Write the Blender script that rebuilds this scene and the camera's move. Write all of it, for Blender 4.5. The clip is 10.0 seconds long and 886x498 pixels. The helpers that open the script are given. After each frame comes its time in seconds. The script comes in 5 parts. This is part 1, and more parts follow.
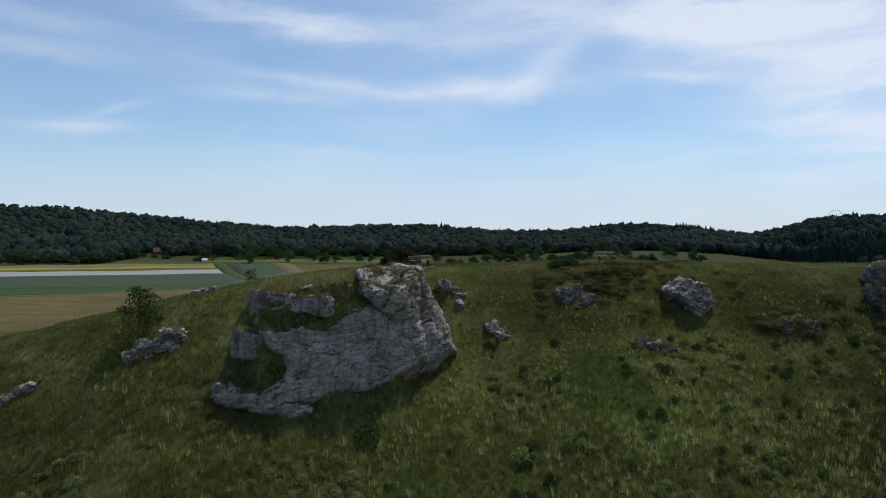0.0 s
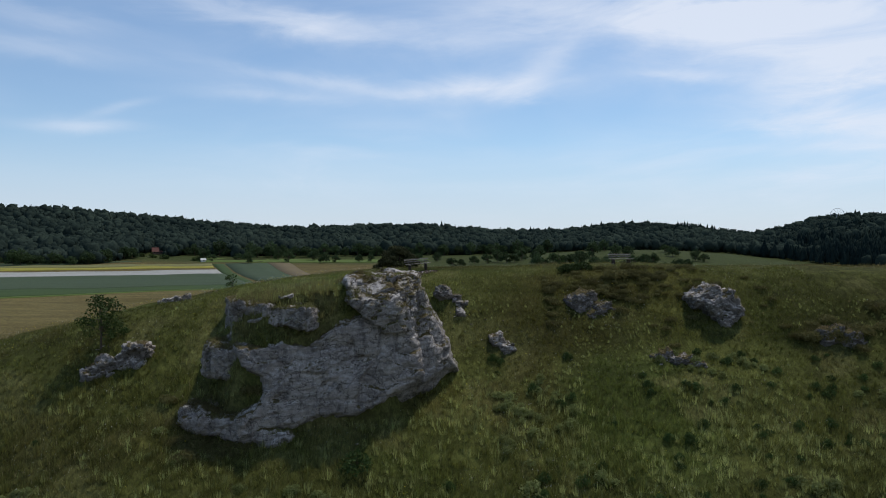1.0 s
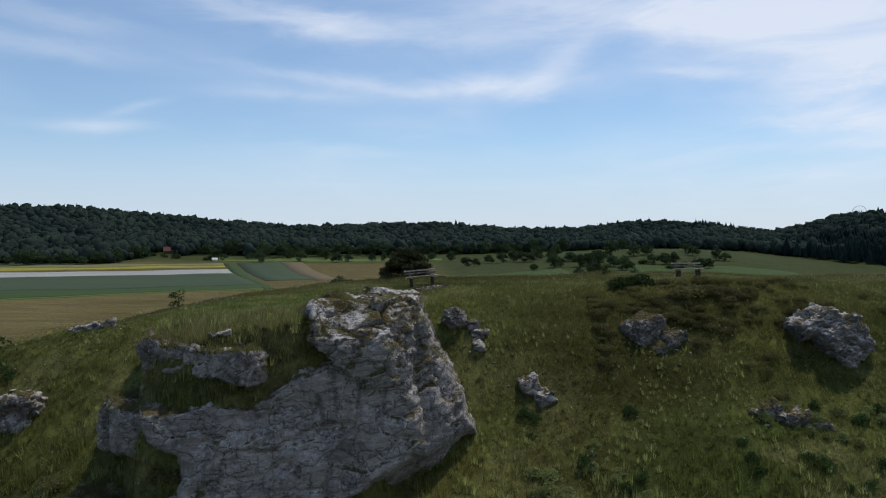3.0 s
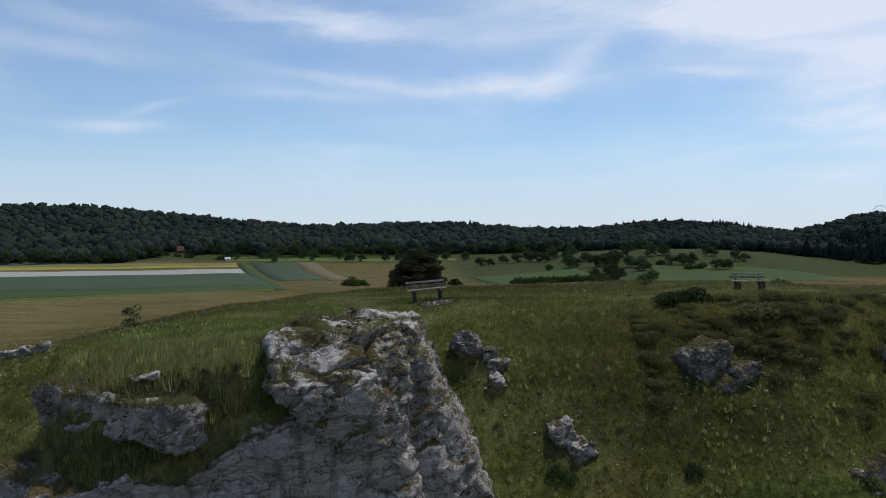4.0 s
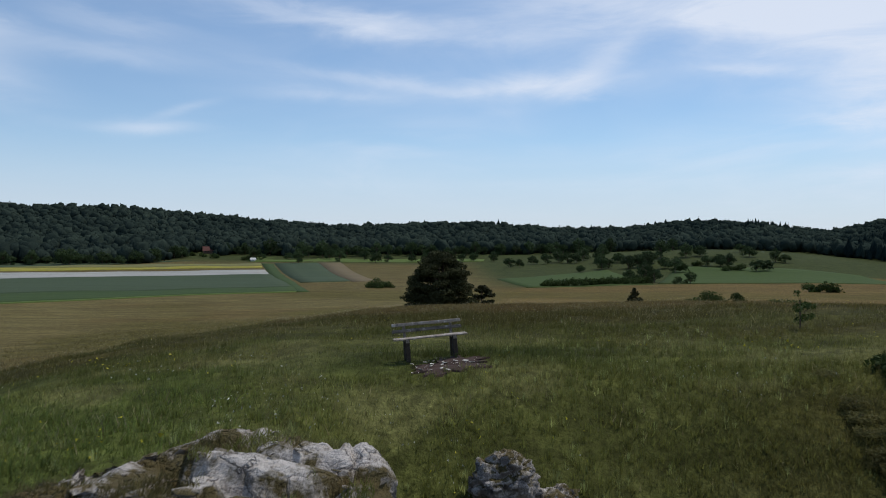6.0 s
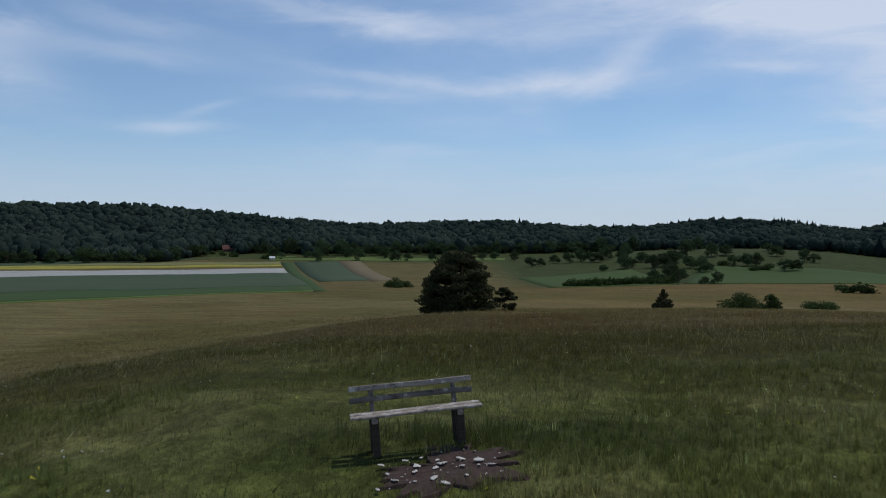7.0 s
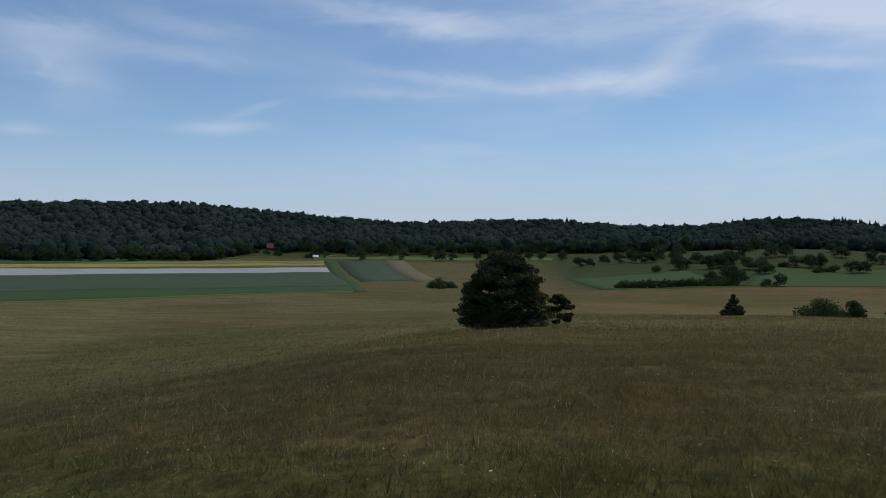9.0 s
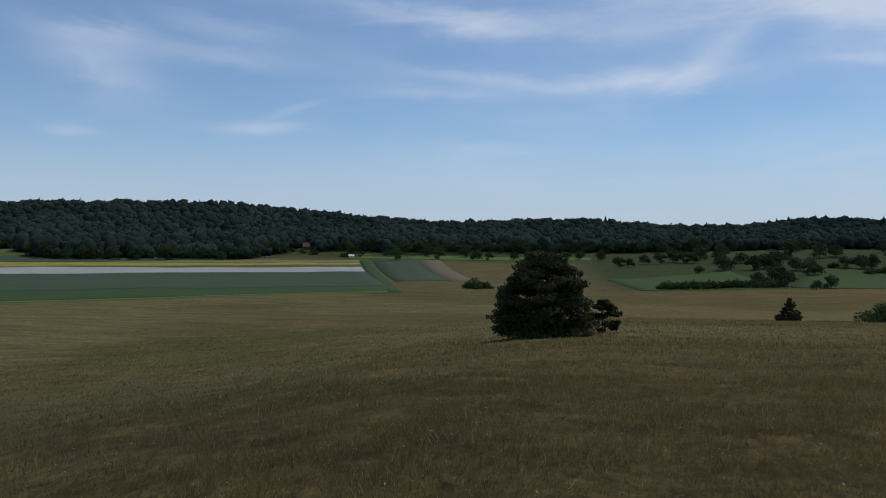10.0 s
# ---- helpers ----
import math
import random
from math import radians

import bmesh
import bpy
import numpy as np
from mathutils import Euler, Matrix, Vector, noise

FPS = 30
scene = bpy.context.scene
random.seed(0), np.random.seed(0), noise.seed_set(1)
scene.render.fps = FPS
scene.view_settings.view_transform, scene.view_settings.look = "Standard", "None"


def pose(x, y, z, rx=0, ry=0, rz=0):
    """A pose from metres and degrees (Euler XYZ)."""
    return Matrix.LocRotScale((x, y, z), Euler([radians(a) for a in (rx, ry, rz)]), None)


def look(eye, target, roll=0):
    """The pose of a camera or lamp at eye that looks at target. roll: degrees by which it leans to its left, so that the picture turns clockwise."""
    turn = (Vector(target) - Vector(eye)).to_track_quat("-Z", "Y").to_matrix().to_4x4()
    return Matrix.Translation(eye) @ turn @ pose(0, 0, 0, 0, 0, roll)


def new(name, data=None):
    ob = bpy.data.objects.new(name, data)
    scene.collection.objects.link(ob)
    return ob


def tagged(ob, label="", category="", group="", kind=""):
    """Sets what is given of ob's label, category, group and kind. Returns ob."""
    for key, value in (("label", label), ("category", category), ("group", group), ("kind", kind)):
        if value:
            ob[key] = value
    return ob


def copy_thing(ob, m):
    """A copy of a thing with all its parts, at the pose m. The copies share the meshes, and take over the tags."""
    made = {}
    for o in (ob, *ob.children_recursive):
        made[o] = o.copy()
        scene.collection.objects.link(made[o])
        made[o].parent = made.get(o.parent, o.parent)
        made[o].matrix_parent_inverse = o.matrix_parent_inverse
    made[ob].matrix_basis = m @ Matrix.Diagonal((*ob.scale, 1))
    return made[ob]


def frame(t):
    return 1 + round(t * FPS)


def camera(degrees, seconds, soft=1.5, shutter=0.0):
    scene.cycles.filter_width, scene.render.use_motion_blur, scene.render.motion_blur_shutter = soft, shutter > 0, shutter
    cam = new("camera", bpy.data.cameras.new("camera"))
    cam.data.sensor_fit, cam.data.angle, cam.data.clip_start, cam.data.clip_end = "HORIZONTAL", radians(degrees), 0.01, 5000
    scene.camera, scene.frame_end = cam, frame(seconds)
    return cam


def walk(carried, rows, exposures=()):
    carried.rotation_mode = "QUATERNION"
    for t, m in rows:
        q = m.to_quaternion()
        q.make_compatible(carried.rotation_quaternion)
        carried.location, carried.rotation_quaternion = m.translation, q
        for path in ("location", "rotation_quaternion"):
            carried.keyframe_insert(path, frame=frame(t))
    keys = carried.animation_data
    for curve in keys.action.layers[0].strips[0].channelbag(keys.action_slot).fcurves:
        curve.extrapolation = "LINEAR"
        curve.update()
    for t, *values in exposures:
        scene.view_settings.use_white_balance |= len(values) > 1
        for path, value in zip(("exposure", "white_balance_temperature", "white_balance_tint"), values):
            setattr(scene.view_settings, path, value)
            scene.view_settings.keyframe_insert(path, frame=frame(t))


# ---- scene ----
cam = camera(59.0, 10.0, soft=1.0, shutter=0.15)
PATH = [
    (0, (0.837, -1.637, 1.352), (0.8, 0.363, 1.349), 0.0),
    (0.5, (0.831, 0.747, 1.431), (0.793, 2.746, 1.428), -0.0),
    (1, (0.821, 3.687, 1.577), (0.783, 5.686, 1.572), -0.1),
    (1.5, (0.799, 6.529, 1.702), (0.755, 8.529, 1.695), -0.1),
    (2, (0.778, 9.938, 1.833), (0.725, 11.937, 1.826), -0.2),
    (2.5, (0.77, 13.179, 1.931), (0.707, 15.178, 1.923), -0.2),
    (2.7, (0.741, 14.582, 1.966), (0.674, 16.58, 1.958), -0.2),
    (3.8, (0.649, 22.45, 2.294), (0.546, 24.447, 2.282), -0.1),
    (4, (0.629, 23.912, 2.345), (0.518, 25.909, 2.335), -0.1),
    (4.5, (0.526, 27.536, 2.462), (0.4, 29.532, 2.452), -0.1),
    (5, (0.38, 31.771, 2.54), (0.237, 33.766, 2.531), 0.1),
    (5.5, (0.21, 35.585, 2.584), (0.05, 37.579, 2.574), 0.1),
    (6.8, (-0.278, 46.22, 2.656), (-0.503, 48.207, 2.647), -0.1),
    (7, (-0.383, 47.838, 2.665), (-0.618, 49.824, 2.652), -0.0),
    (7.5, (-0.644, 51.757, 2.611), (-0.903, 53.74, 2.599), 0.1),
    (8, (-1.078, 55.648, 2.589), (-1.366, 57.628, 2.576), 0.1),
    (8.5, (-1.517, 59.593, 2.514), (-1.832, 61.568, 2.499), 0.1),
    (9, (-2.003, 63.724, 2.618), (-2.354, 65.693, 2.603), 0.2),
    (9.5, (-2.488, 67.927, 2.591), (-2.886, 69.887, 2.575), 0.2),
    (10, (-3.082, 72.213, 2.618), (-3.525, 74.164, 2.601), 0.3),
]
EXPOSURES = [(0, 0.0, 6500, 10), (5.7, 0.0, 6500, 10), (7, -0.28, 6200, 10), (8, -0.33, 6150, 10), (10, -0.36, 6100, 10)]
walk(cam, [(t, look(eye, target, roll)) for t, eye, target, roll in PATH], EXPOSURES)

# ---------------------------------------------------------------- sky and sun
SUN_AZ, SUN_EL = radians(40), radians(63)   # bearing clockwise from straight ahead, and height


class Nodes:
    """Short hand for building a node tree."""

    def __init__(self, tree):
        self.tree = tree
        tree.nodes.clear()

    def add(self, kind, links=(), operation="", attribute_name="", data_type="", blend_type="", feature=""):
        n = self.tree.nodes.new(kind)
        if operation:
            n.operation = operation
        if attribute_name:
            n.attribute_name = attribute_name
        if data_type:
            n.data_type = data_type
        if blend_type:
            n.blend_type = blend_type
        if feature:
            n.feature = feature
        for slot, v in dict(links).items():
            if isinstance(v, bpy.types.NodeSocket):
                self.tree.links.new(v, n.inputs[slot])
            else:
                n.inputs[slot].default_value = v
        return n

    def math(self, op, a, b=0.0, c=0.0):
        return self.add("ShaderNodeMath", {0: a, 1: b, 2: c}, operation=op).outputs[0]

    def mix(self, fac, a, b, mode="MIX"):
        n = self.add("ShaderNodeMix", data_type="RGBA", blend_type=mode)
        for slot, v in ((0, fac), (6, a), (7, b)):
            if isinstance(v, bpy.types.NodeSocket):
                self.tree.links.new(v, n.inputs[slot])
            else:
                n.inputs[slot].default_value = v if slot == 0 else (*v[:3], 1)
        return n.outputs[2]

    def noise(self, vector, scale, detail=4.0, rough=0.55, distort=0.0):
        return self.add("ShaderNodeTexNoise", {"Vector": vector, "Scale": scale, "Detail": detail, "Roughness": rough, "Distortion": distort}).outputs[0]

    def ramp(self, fac, *stops):
        n = self.add("ShaderNodeValToRGB", {0: fac})
        e = n.color_ramp.elements
        while len(e) < len(stops):
            e.new(0.5)
        for el, (p, c) in zip(e, stops):
            el.position = p
            el.color = (c, c, c, 1) if isinstance(c, (int, float)) else (*c, 1)
        return n.outputs[0]


world = bpy.data.worlds.new("sky")
scene.world = world
world.use_nodes = True
W = Nodes(world.node_tree)
sky = W.add("ShaderNodeTexSky")
sky.sky_type, sky.sun_disc, sky.sun_elevation, sky.sun_rotation = "NISHITA", False, SUN_EL, SUN_AZ
sky.altitude, sky.air_density, sky.dust_density, sky.ozone_density = 600.0, 1.0, 0.05, 3.1
way = W.add("ShaderNodeTexCoord").outputs["Generated"]
xyz = W.add("ShaderNodeSeparateXYZ", {0: way})
wx, wy, wz = xyz.outputs
azimuth = W.math("MULTIPLY", W.math("ARCTAN2", wx, wy), 57.2958)
height = W.math("MULTIPLY", W.math("ARCSINE", wz), 57.2958)
# cirrus: a sheet high above, so that it crowds together towards the horizon
low = W.math("ADD", W.math("MAXIMUM", wz, 0.0), 0.10)
sheet = W.add("ShaderNodeCombineXYZ", {0: W.math("DIVIDE", wx, low), 1: W.math("DIVIDE", wy, low), 2: 0.0}).outputs[0]
wide = W.add("ShaderNodeMapping", {0: sheet, 2: (0, 0, radians(14)), 3: (0.85, 0.62, 1)}).outputs[0]
warp = W.add("ShaderNodeVectorMath", {0: wide, 1: W.add("ShaderNodeTexNoise", {"Vector": wide, "Scale": 0.8, "Detail": 2.0}).outputs[1]}, operation="ADD").outputs[0]
veil = W.noise(warp, 0.75, 3.0, 0.55, 0.3)
wisps = W.noise(W.add("ShaderNodeMapping", {0: warp, 3: (1.1, 1.3, 1)}).outputs[0], 1.5, 7.0, 0.62, 0.8)
cloud = W.math("MULTIPLY", W.ramp(veil, (0.36, 0.0), (0.72, 1.0)), W.ramp(wisps, (0.28, 0.15), (0.78, 1.0)))
# long streaks: bearing, height, half length, half width (degrees), rise per degree, density
STREAKS = [(-11.8, 15.8, 12.0, 0.95, -0.09, 0.62), (13.7, 16.1, 15.5, 1.52, -0.08, 0.55), (21.9, 13.6, 8.8, 2.28, -0.12, 0.5), (24.3, 11.2, 6.4, 1.71, 0.25, 0.38), (16.2, 11.8, 3.2, 0.38, -0.1, 0.6), (1.7, 11.4, 6.8, 0.81, 0.03, 0.6),
           (6.4, 13.0, 2.8, 1.24, 0.6, 0.38), (-10.2, 11.8, 6.8, 0.43, -0.12, 0.4), (-13.0, 10.8, 5.9, 0.57, -0.02, 0.32), (-25.8, 8.1, 2.9, 0.48, 0.05, 0.55), (-23.7, 9.3, 2.1, 0.29, 0.3, 0.25), (-28.0, 14.7, 4.9, 0.95, -0.1, 0.32),
           (-27.7, 12.8, 5.0, 0.62, -0.06, 0.32), (-4.5, 8.8, 6.2, 0.95, 0, 0.2), (24.6, 8.3, 5.0, 0.86, -0.12, 0.45), (24.6, 6.5, 3.4, 0.38, 0, 0.32), (-8.6, 6.9, 4.9, 0.43, -0.05, 0.22), (-0.4, 4.4, 19.8, 0.43, 0, 0.16),
           (-36.6, 11.7, 3.6, 2.0, -0.35, 0.45), (-38.3, 7.3, 1.6, 0.43, 0, 0.4), (-36.2, 13.5, 4.4, 0.95, -0.1, 0.35), (33.8, 8.7, 5.6, 2.38, -0.1, 0.4), (35.2, 12.4, 6.7, 2.38, -0.1, 0.45)]
fray = W.math("MULTIPLY_ADD", W.noise(W.add("ShaderNodeCombineXYZ", {0: W.math("MULTIPLY", azimuth, 0.16), 1: W.math("MULTIPLY", height, 0.55), 2: 0.0}).outputs[0], 1.0, 6.0, 0.6, 0.6), 3.0, -1.5)
streak = None
for a0, h0, la, lw, rise, dense in STREAKS:
    da = W.math("ADD", azimuth, -a0)
    dh = W.math("ADD", W.math("MULTIPLY_ADD", da, -rise, W.math("ADD", height, -h0)), W.math("MULTIPLY", fray, lw * 0.9))
    e = W.math("ADD", W.math("POWER", W.math("ABSOLUTE", W.math("DIVIDE", da, la)), 2.0), W.math("POWER", W.math("ABSOLUTE", W.math("DIVIDE", dh, lw)), 2.0))
    g = W.math("MULTIPLY", W.math("EXPONENT", W.math("MULTIPLY", e, -1.0)), dense)
    streak = g if streak is None else W.math("ADD", streak, g)
streak = W.math("MULTIPLY", streak, W.ramp(wisps, (0.25, 0.45), (0.7, 1.0)))
cover = W.math("MINIMUM", W.math("ADD", W.math("MULTIPLY", cloud, W.ramp(W.math("MULTIPLY_ADD", azimuth, 0.0125, 0.5), (0.2, 0.15), (0.45, 0.42), (0.78, 1.0))), streak), 0.85)
cover = W.math("MULTIPLY", cover, W.ramp(wz, (0.02, 0.15), (0.12, 1.0)))
HAZE, CIRRUS = (4.7, 5.35, 6.8), (6.7, 7.2, 8.15)
blue = W.mix(1.0, sky.outputs[0], (0.93, 1.0, 1.02), "MULTIPLY")
hazy = W.mix(W.ramp(wz, (0.0, 0.80), (0.06, 0.60), (0.13, 0.12), (0.3, 0.0)), blue, HAZE)
lit = W.mix(cover, hazy, CIRRUS)
W.add("ShaderNodeOutputWorld", {0: W.add("ShaderNodeBackground", {0: lit, 1: 0.115}).outputs[0]})

sun_data = bpy.data.lights.new("sun", "SUN")
sun_data.energy, sun_data.angle, sun_data.color = 2.35, radians(0.6), (1.0, 0.95, 0.87)
sun = new("sun", sun_data)
toward_sun = Vector((math.sin(SUN_AZ) * math.cos(SUN_EL), math.cos(SUN_AZ) * math.cos(SUN_EL), math.sin(SUN_EL)))
sun.matrix_world = look(toward_sun * 300, (0, 0, 0))

# ---------------------------------------------------------------- materials
def material(name):
    m = bpy.data.materials.new(name)
    m.use_nodes = True
    return m, Nodes(m.node_tree)


def finish(N, colour, rough=0.9, bump=None, bump_strength=0.3, bump_distance=0.02, translucent=0.0, metallic=0.0, specular=0.3):
    links = {"Base Color": colour if isinstance(colour, bpy.types.NodeSocket) else (*colour, 1), "Roughness": rough, "Metallic": metallic, "Specular IOR Level": specular}
    if bump is not None:
        links["Normal"] = N.add("ShaderNodeBump", {"Height": bump, "Strength": bump_strength, "Distance": bump_distance}).outputs[0]
    out = N.add("ShaderNodeBsdfPrincipled", links).outputs[0]
    if translucent:
        thin = N.add("ShaderNodeBsdfTranslucent", {"Color": links["Base Color"]}).outputs[0]
        out = N.add("ShaderNodeMixShader", {0: translucent, 1: out, 2: thin}).outputs[0]
    N.add("ShaderNodeOutputMaterial", {0: out})


def turf_material():
    """Ground under the grass: its cover's colour, with clumps and thatch."""
    m, N = material("turf")
    pos = N.add("ShaderNodeNewGeometry").outputs["Position"]
    tint = N.add("ShaderNodeAttribute", attribute_name="tint").outputs["Color"]
    clump = N.noise(pos, 0.9, 6.0, 0.65)
    fine = N.noise(pos, 9.0, 3.0, 0.7)
    stretch = N.noise(N.add("ShaderNodeMapping", {0: pos, 3: (0.05, 0.3, 1)}).outputs[0], 1.0, 5.0, 0.6)
    k = N.math("MULTIPLY", N.ramp(clump, (0.3, 0.62), (0.7, 1.3)), N.ramp(fine, (0.3, 0.7), (0.7, 1.25)))
    tufts = N.noise(N.add("ShaderNodeMapping", {0: pos, 3: (1.0, 0.55, 0.55)}).outputs[0], 3.4, 5.0, 0.72, 0.6)
    k = N.math("MULTIPLY", k, N.ramp(tufts, (0.36, 0.58), (0.66, 1.4)))
    k = N.math("MULTIPLY", k, N.ramp(stretch, (0.3, 0.65), (0.7, 1.3)))
    c = N.mix(1.0, tint, N.add("ShaderNodeCombineColor", {0: k, 1: k, 2: k}).outputs[0], "MULTIPLY")
    finish(N, c, 0.95, N.math("ADD", clump, N.math("ADD", fine, tufts)), 0.6, 0.10, specular=0.05)
    return m


def blade_material(name, translucent=0.35):
    """Grass, leaves and flower heads: the tint of each piece, varied from blade to blade."""
    m, N = material(name)
    tint = N.add("ShaderNodeAttribute", attribute_name="tint").outputs["Color"]
    rnd = N.add("ShaderNodeNewGeometry").outputs["Random Per Island"]
    k = N.math("MULTIPLY_ADD", rnd, 0.9, 0.75)
    c = N.mix(1.0, tint, N.add("ShaderNodeCombineColor", {0: k, 1: k, 2: k}).outputs[0], "MULTIPLY")
    finish(N, c, 0.65, translucent=translucent, specular=0.25)
    return m


def leaf_material(name, a, b, translucent=0.25, patch=0.35):
    """Foliage between two greens, from leaf to leaf and from clump to clump."""
    m, N = material(name)
    geo = N.add("ShaderNodeNewGeometry")
    obj = N.add("ShaderNodeObjectInfo").outputs["Random"]
    f = N.math("ADD", N.math("MULTIPLY", geo.outputs["Random Per Island"], 0.40), N.math("MULTIPLY", N.noise(geo.outputs["Position"], patch, 3.0), 0.65))
    c = N.mix(N.ramp(f, (0.2, 0.0), (0.85, 1.0)), a, b)
    c = N.mix(1.0, c, N.ramp(obj, (0.0, 0.75), (1.0, 1.25)), "MULTIPLY")
    finish(N, c, 0.8, translucent=translucent, specular=0.08)
    return m


def canopy_material(name, a, b):
    """A far tree crown: sprays and hollows of its foliage as fine relief and tone."""
    m, N = material(name)
    geo = N.add("ShaderNodeNewGeometry")
    pos = geo.outputs["Position"]
    spray = N.noise(pos, 0.42, 5.0, 0.75)
    stand = N.noise(pos, 0.012, 3.0, 0.6)
    f = N.math("ADD", N.math("MULTIPLY", geo.outputs["Random Per Island"], 0.32), N.math("MULTIPLY_ADD", spray, 0.62, N.math("MULTIPLY_ADD", stand, 1.3, -0.65)))
    finish(N, N.mix(N.ramp(f, (0.28, 0.0), (0.80, 1.0)), a, b), 0.85, spray, 0.6, 2.0, specular=0.0)
    return m


def rock_material(name, growth=0.5, tone=1.0, crusty=0.0, steep=0.38):
    """Weathered grey limestone: pale worn crusts, dark lichen, and turf and moss where it lies flat."""
    m, N = material(name)
    geo = N.add("ShaderNodeNewGeometry")
    pos, nrm = geo.outputs["Position"], geo.outputs["Normal"]
    up = N.add("ShaderNodeSeparateXYZ", {0: nrm}).outputs[2]
    big = N.noise(pos, 0.45, 4.0, 0.6)
    mid = N.noise(pos, 1.9, 7.0, 0.66, 0.5)
    bend = N.add("ShaderNodeVectorMath", {0: pos, 1: N.add("ShaderNodeTexNoise", {"Vector": pos, "Scale": 2.2, "Detail": 5.0}).outputs["Color"]}, operation="ADD").outputs[0]
    split = N.add("ShaderNodeTexVoronoi", {"Vector": N.add("ShaderNodeMapping", {0: bend, 2: (0.15, 0.25, 0.3), 3: (0.8, 1, 1.9)}).outputs[0], "Scale": 0.9}, feature="DISTANCE_TO_EDGE").outputs["Distance"]
    shard = N.add("ShaderNodeTexVoronoi", {"Vector": N.add("ShaderNodeMapping", {0: bend, 2: (0.2, 0.3, 0.9), 3: (1, 1.4, 2.2)}).outputs[0], "Scale": 3.6}, feature="DISTANCE_TO_EDGE").outputs["Distance"]
    fine = N.noise(pos, 9.0, 6.0, 0.72)
    strata = N.noise(N.add("ShaderNodeMapping", {0: pos, 2: (0.12, 0.22, 0), 3: (0.7, 0.7, 4.2)}).outputs[0], 2.0, 6.0, 0.7, 0.3)
    runs = N.noise(N.add("ShaderNodeMapping", {0: pos, 3: (1.6, 1.6, 0.22)}).outputs[0], 1.0, 5.0, 0.65, 0.4)
    c = N.mix(N.ramp(big, (0.32, 0.0), (0.66, 1.0)), tuple(tone * k for k in (0.232, 0.200, 0.178)), tuple(tone * k for k in (0.395, 0.345, 0.305)))
    c = N.mix(N.ramp(mid, (0.34, 0.75), (0.50, 0.0)), c, (0.105, 0.092, 0.086))
    c = N.mix(N.ramp(runs, (0.36, 0.65), (0.47, 0.0)), c, (0.085, 0.074, 0.070))
    c = N.mix(N.ramp(strata, (0.33, 0.45), (0.46, 0.0)), c, (0.10, 0.09, 0.085))
    c = N.mix(N.ramp(strata, (0.55, 0.0), (0.68, 0.5)), c, tuple(tone * k for k in (0.47, 0.43, 0.41)))
    crust = N.math("MULTIPLY", N.ramp(N.noise(pos, 5.5, 7.0, 0.8), (0.50 - crusty, 0.0), (0.57 - crusty, 0.9)), N.ramp(up, (0.1, 0.10), (0.65, 1.0)))
    c = N.mix(crust, c, (0.63, 0.575, 0.52))
    c = N.mix(N.ramp(fine, (0.30, 0.5), (0.46, 0.0)), c, (0.10, 0.09, 0.085))
    c = N.mix(N.ramp(shard, (0.0, 0.16), (0.03, 0.0)), c, (0.075, 0.062, 0.055))
    c = N.mix(N.ramp(split, (0.0, 0.85), (0.018, 0.0)), c, (0.045, 0.037, 0.030))
    grit = N.noise(pos, 24.0, 3.0, 0.75)
    c = N.mix(N.ramp(grit, (0.34, 0.25), (0.46, 0.0)), c, (0.07, 0.062, 0.058))
    lichen = N.ramp(N.noise(pos, 1.3, 4.0, 0.6), (0.58, 0.0), (0.70, 0.45))
    c = N.mix(lichen, c, (0.20, 0.165, 0.115))
    if growth:
        flat = N.math("MULTIPLY", N.ramp(up, (steep, 0.0), (steep + 0.22, 1.0)), N.ramp(N.noise(pos, 1.1, 6.0, 0.7, 0.4), (0.60 - growth * 0.26, 0.0), (0.70 - growth * 0.26, 1.0)))
        moss = N.mix(N.noise(pos, 2.3, 4.0), (0.068, 0.066, 0.022), (0.150, 0.105, 0.050))
        c = N.mix(flat, c, moss)
    h = N.math("ADD", N.math("MULTIPLY_ADD", mid, 0.9, N.math("MULTIPLY", grit, 0.15)), N.math("MULTIPLY_ADD", strata, 0.8, N.math("MULTIPLY", fine, 0.6)))
    h = N.math("ADD", h, N.math("ADD", N.math("MULTIPLY", N.ramp(split, (0.0, 0.0), (0.05, 1.0)), 0.5), N.math("MULTIPLY", N.ramp(shard, (0.0, 0.0), (0.2, 1.0)), 0.12)))
    finish(N, c, 0.9, h, 0.95, 0.10, specular=0.15)
    return m


def wood_material(name, a, b, worn=0.8):
    """Weathered timber with long grain, worn pale on the edges."""
    m, N = material(name)
    pos = N.add("ShaderNodeTexCoord").outputs["Object"]
    grain = N.noise(N.add("ShaderNodeMapping", {0: pos, 3: (1.2, 16, 16)}).outputs[0], 2.5, 6.0, 0.7, 0.4)
    spots = N.noise(pos, 7.0, 5.0, 0.7)
    c = N.mix(N.ramp(grain, (0.3, 0.0), (0.7, 1.0)), a, b)
    c = N.mix(N.ramp(spots, (0.55, 0.0), (0.61, worn)), c, (0.56, 0.51, 0.45))
    c = N.mix(N.ramp(spots, (0.36, 0.85), (0.45, 0.0)), c, (0.05, 0.045, 0.04))
    finish(N, c, 0.8, grain, 0.5, 0.01)
    return m


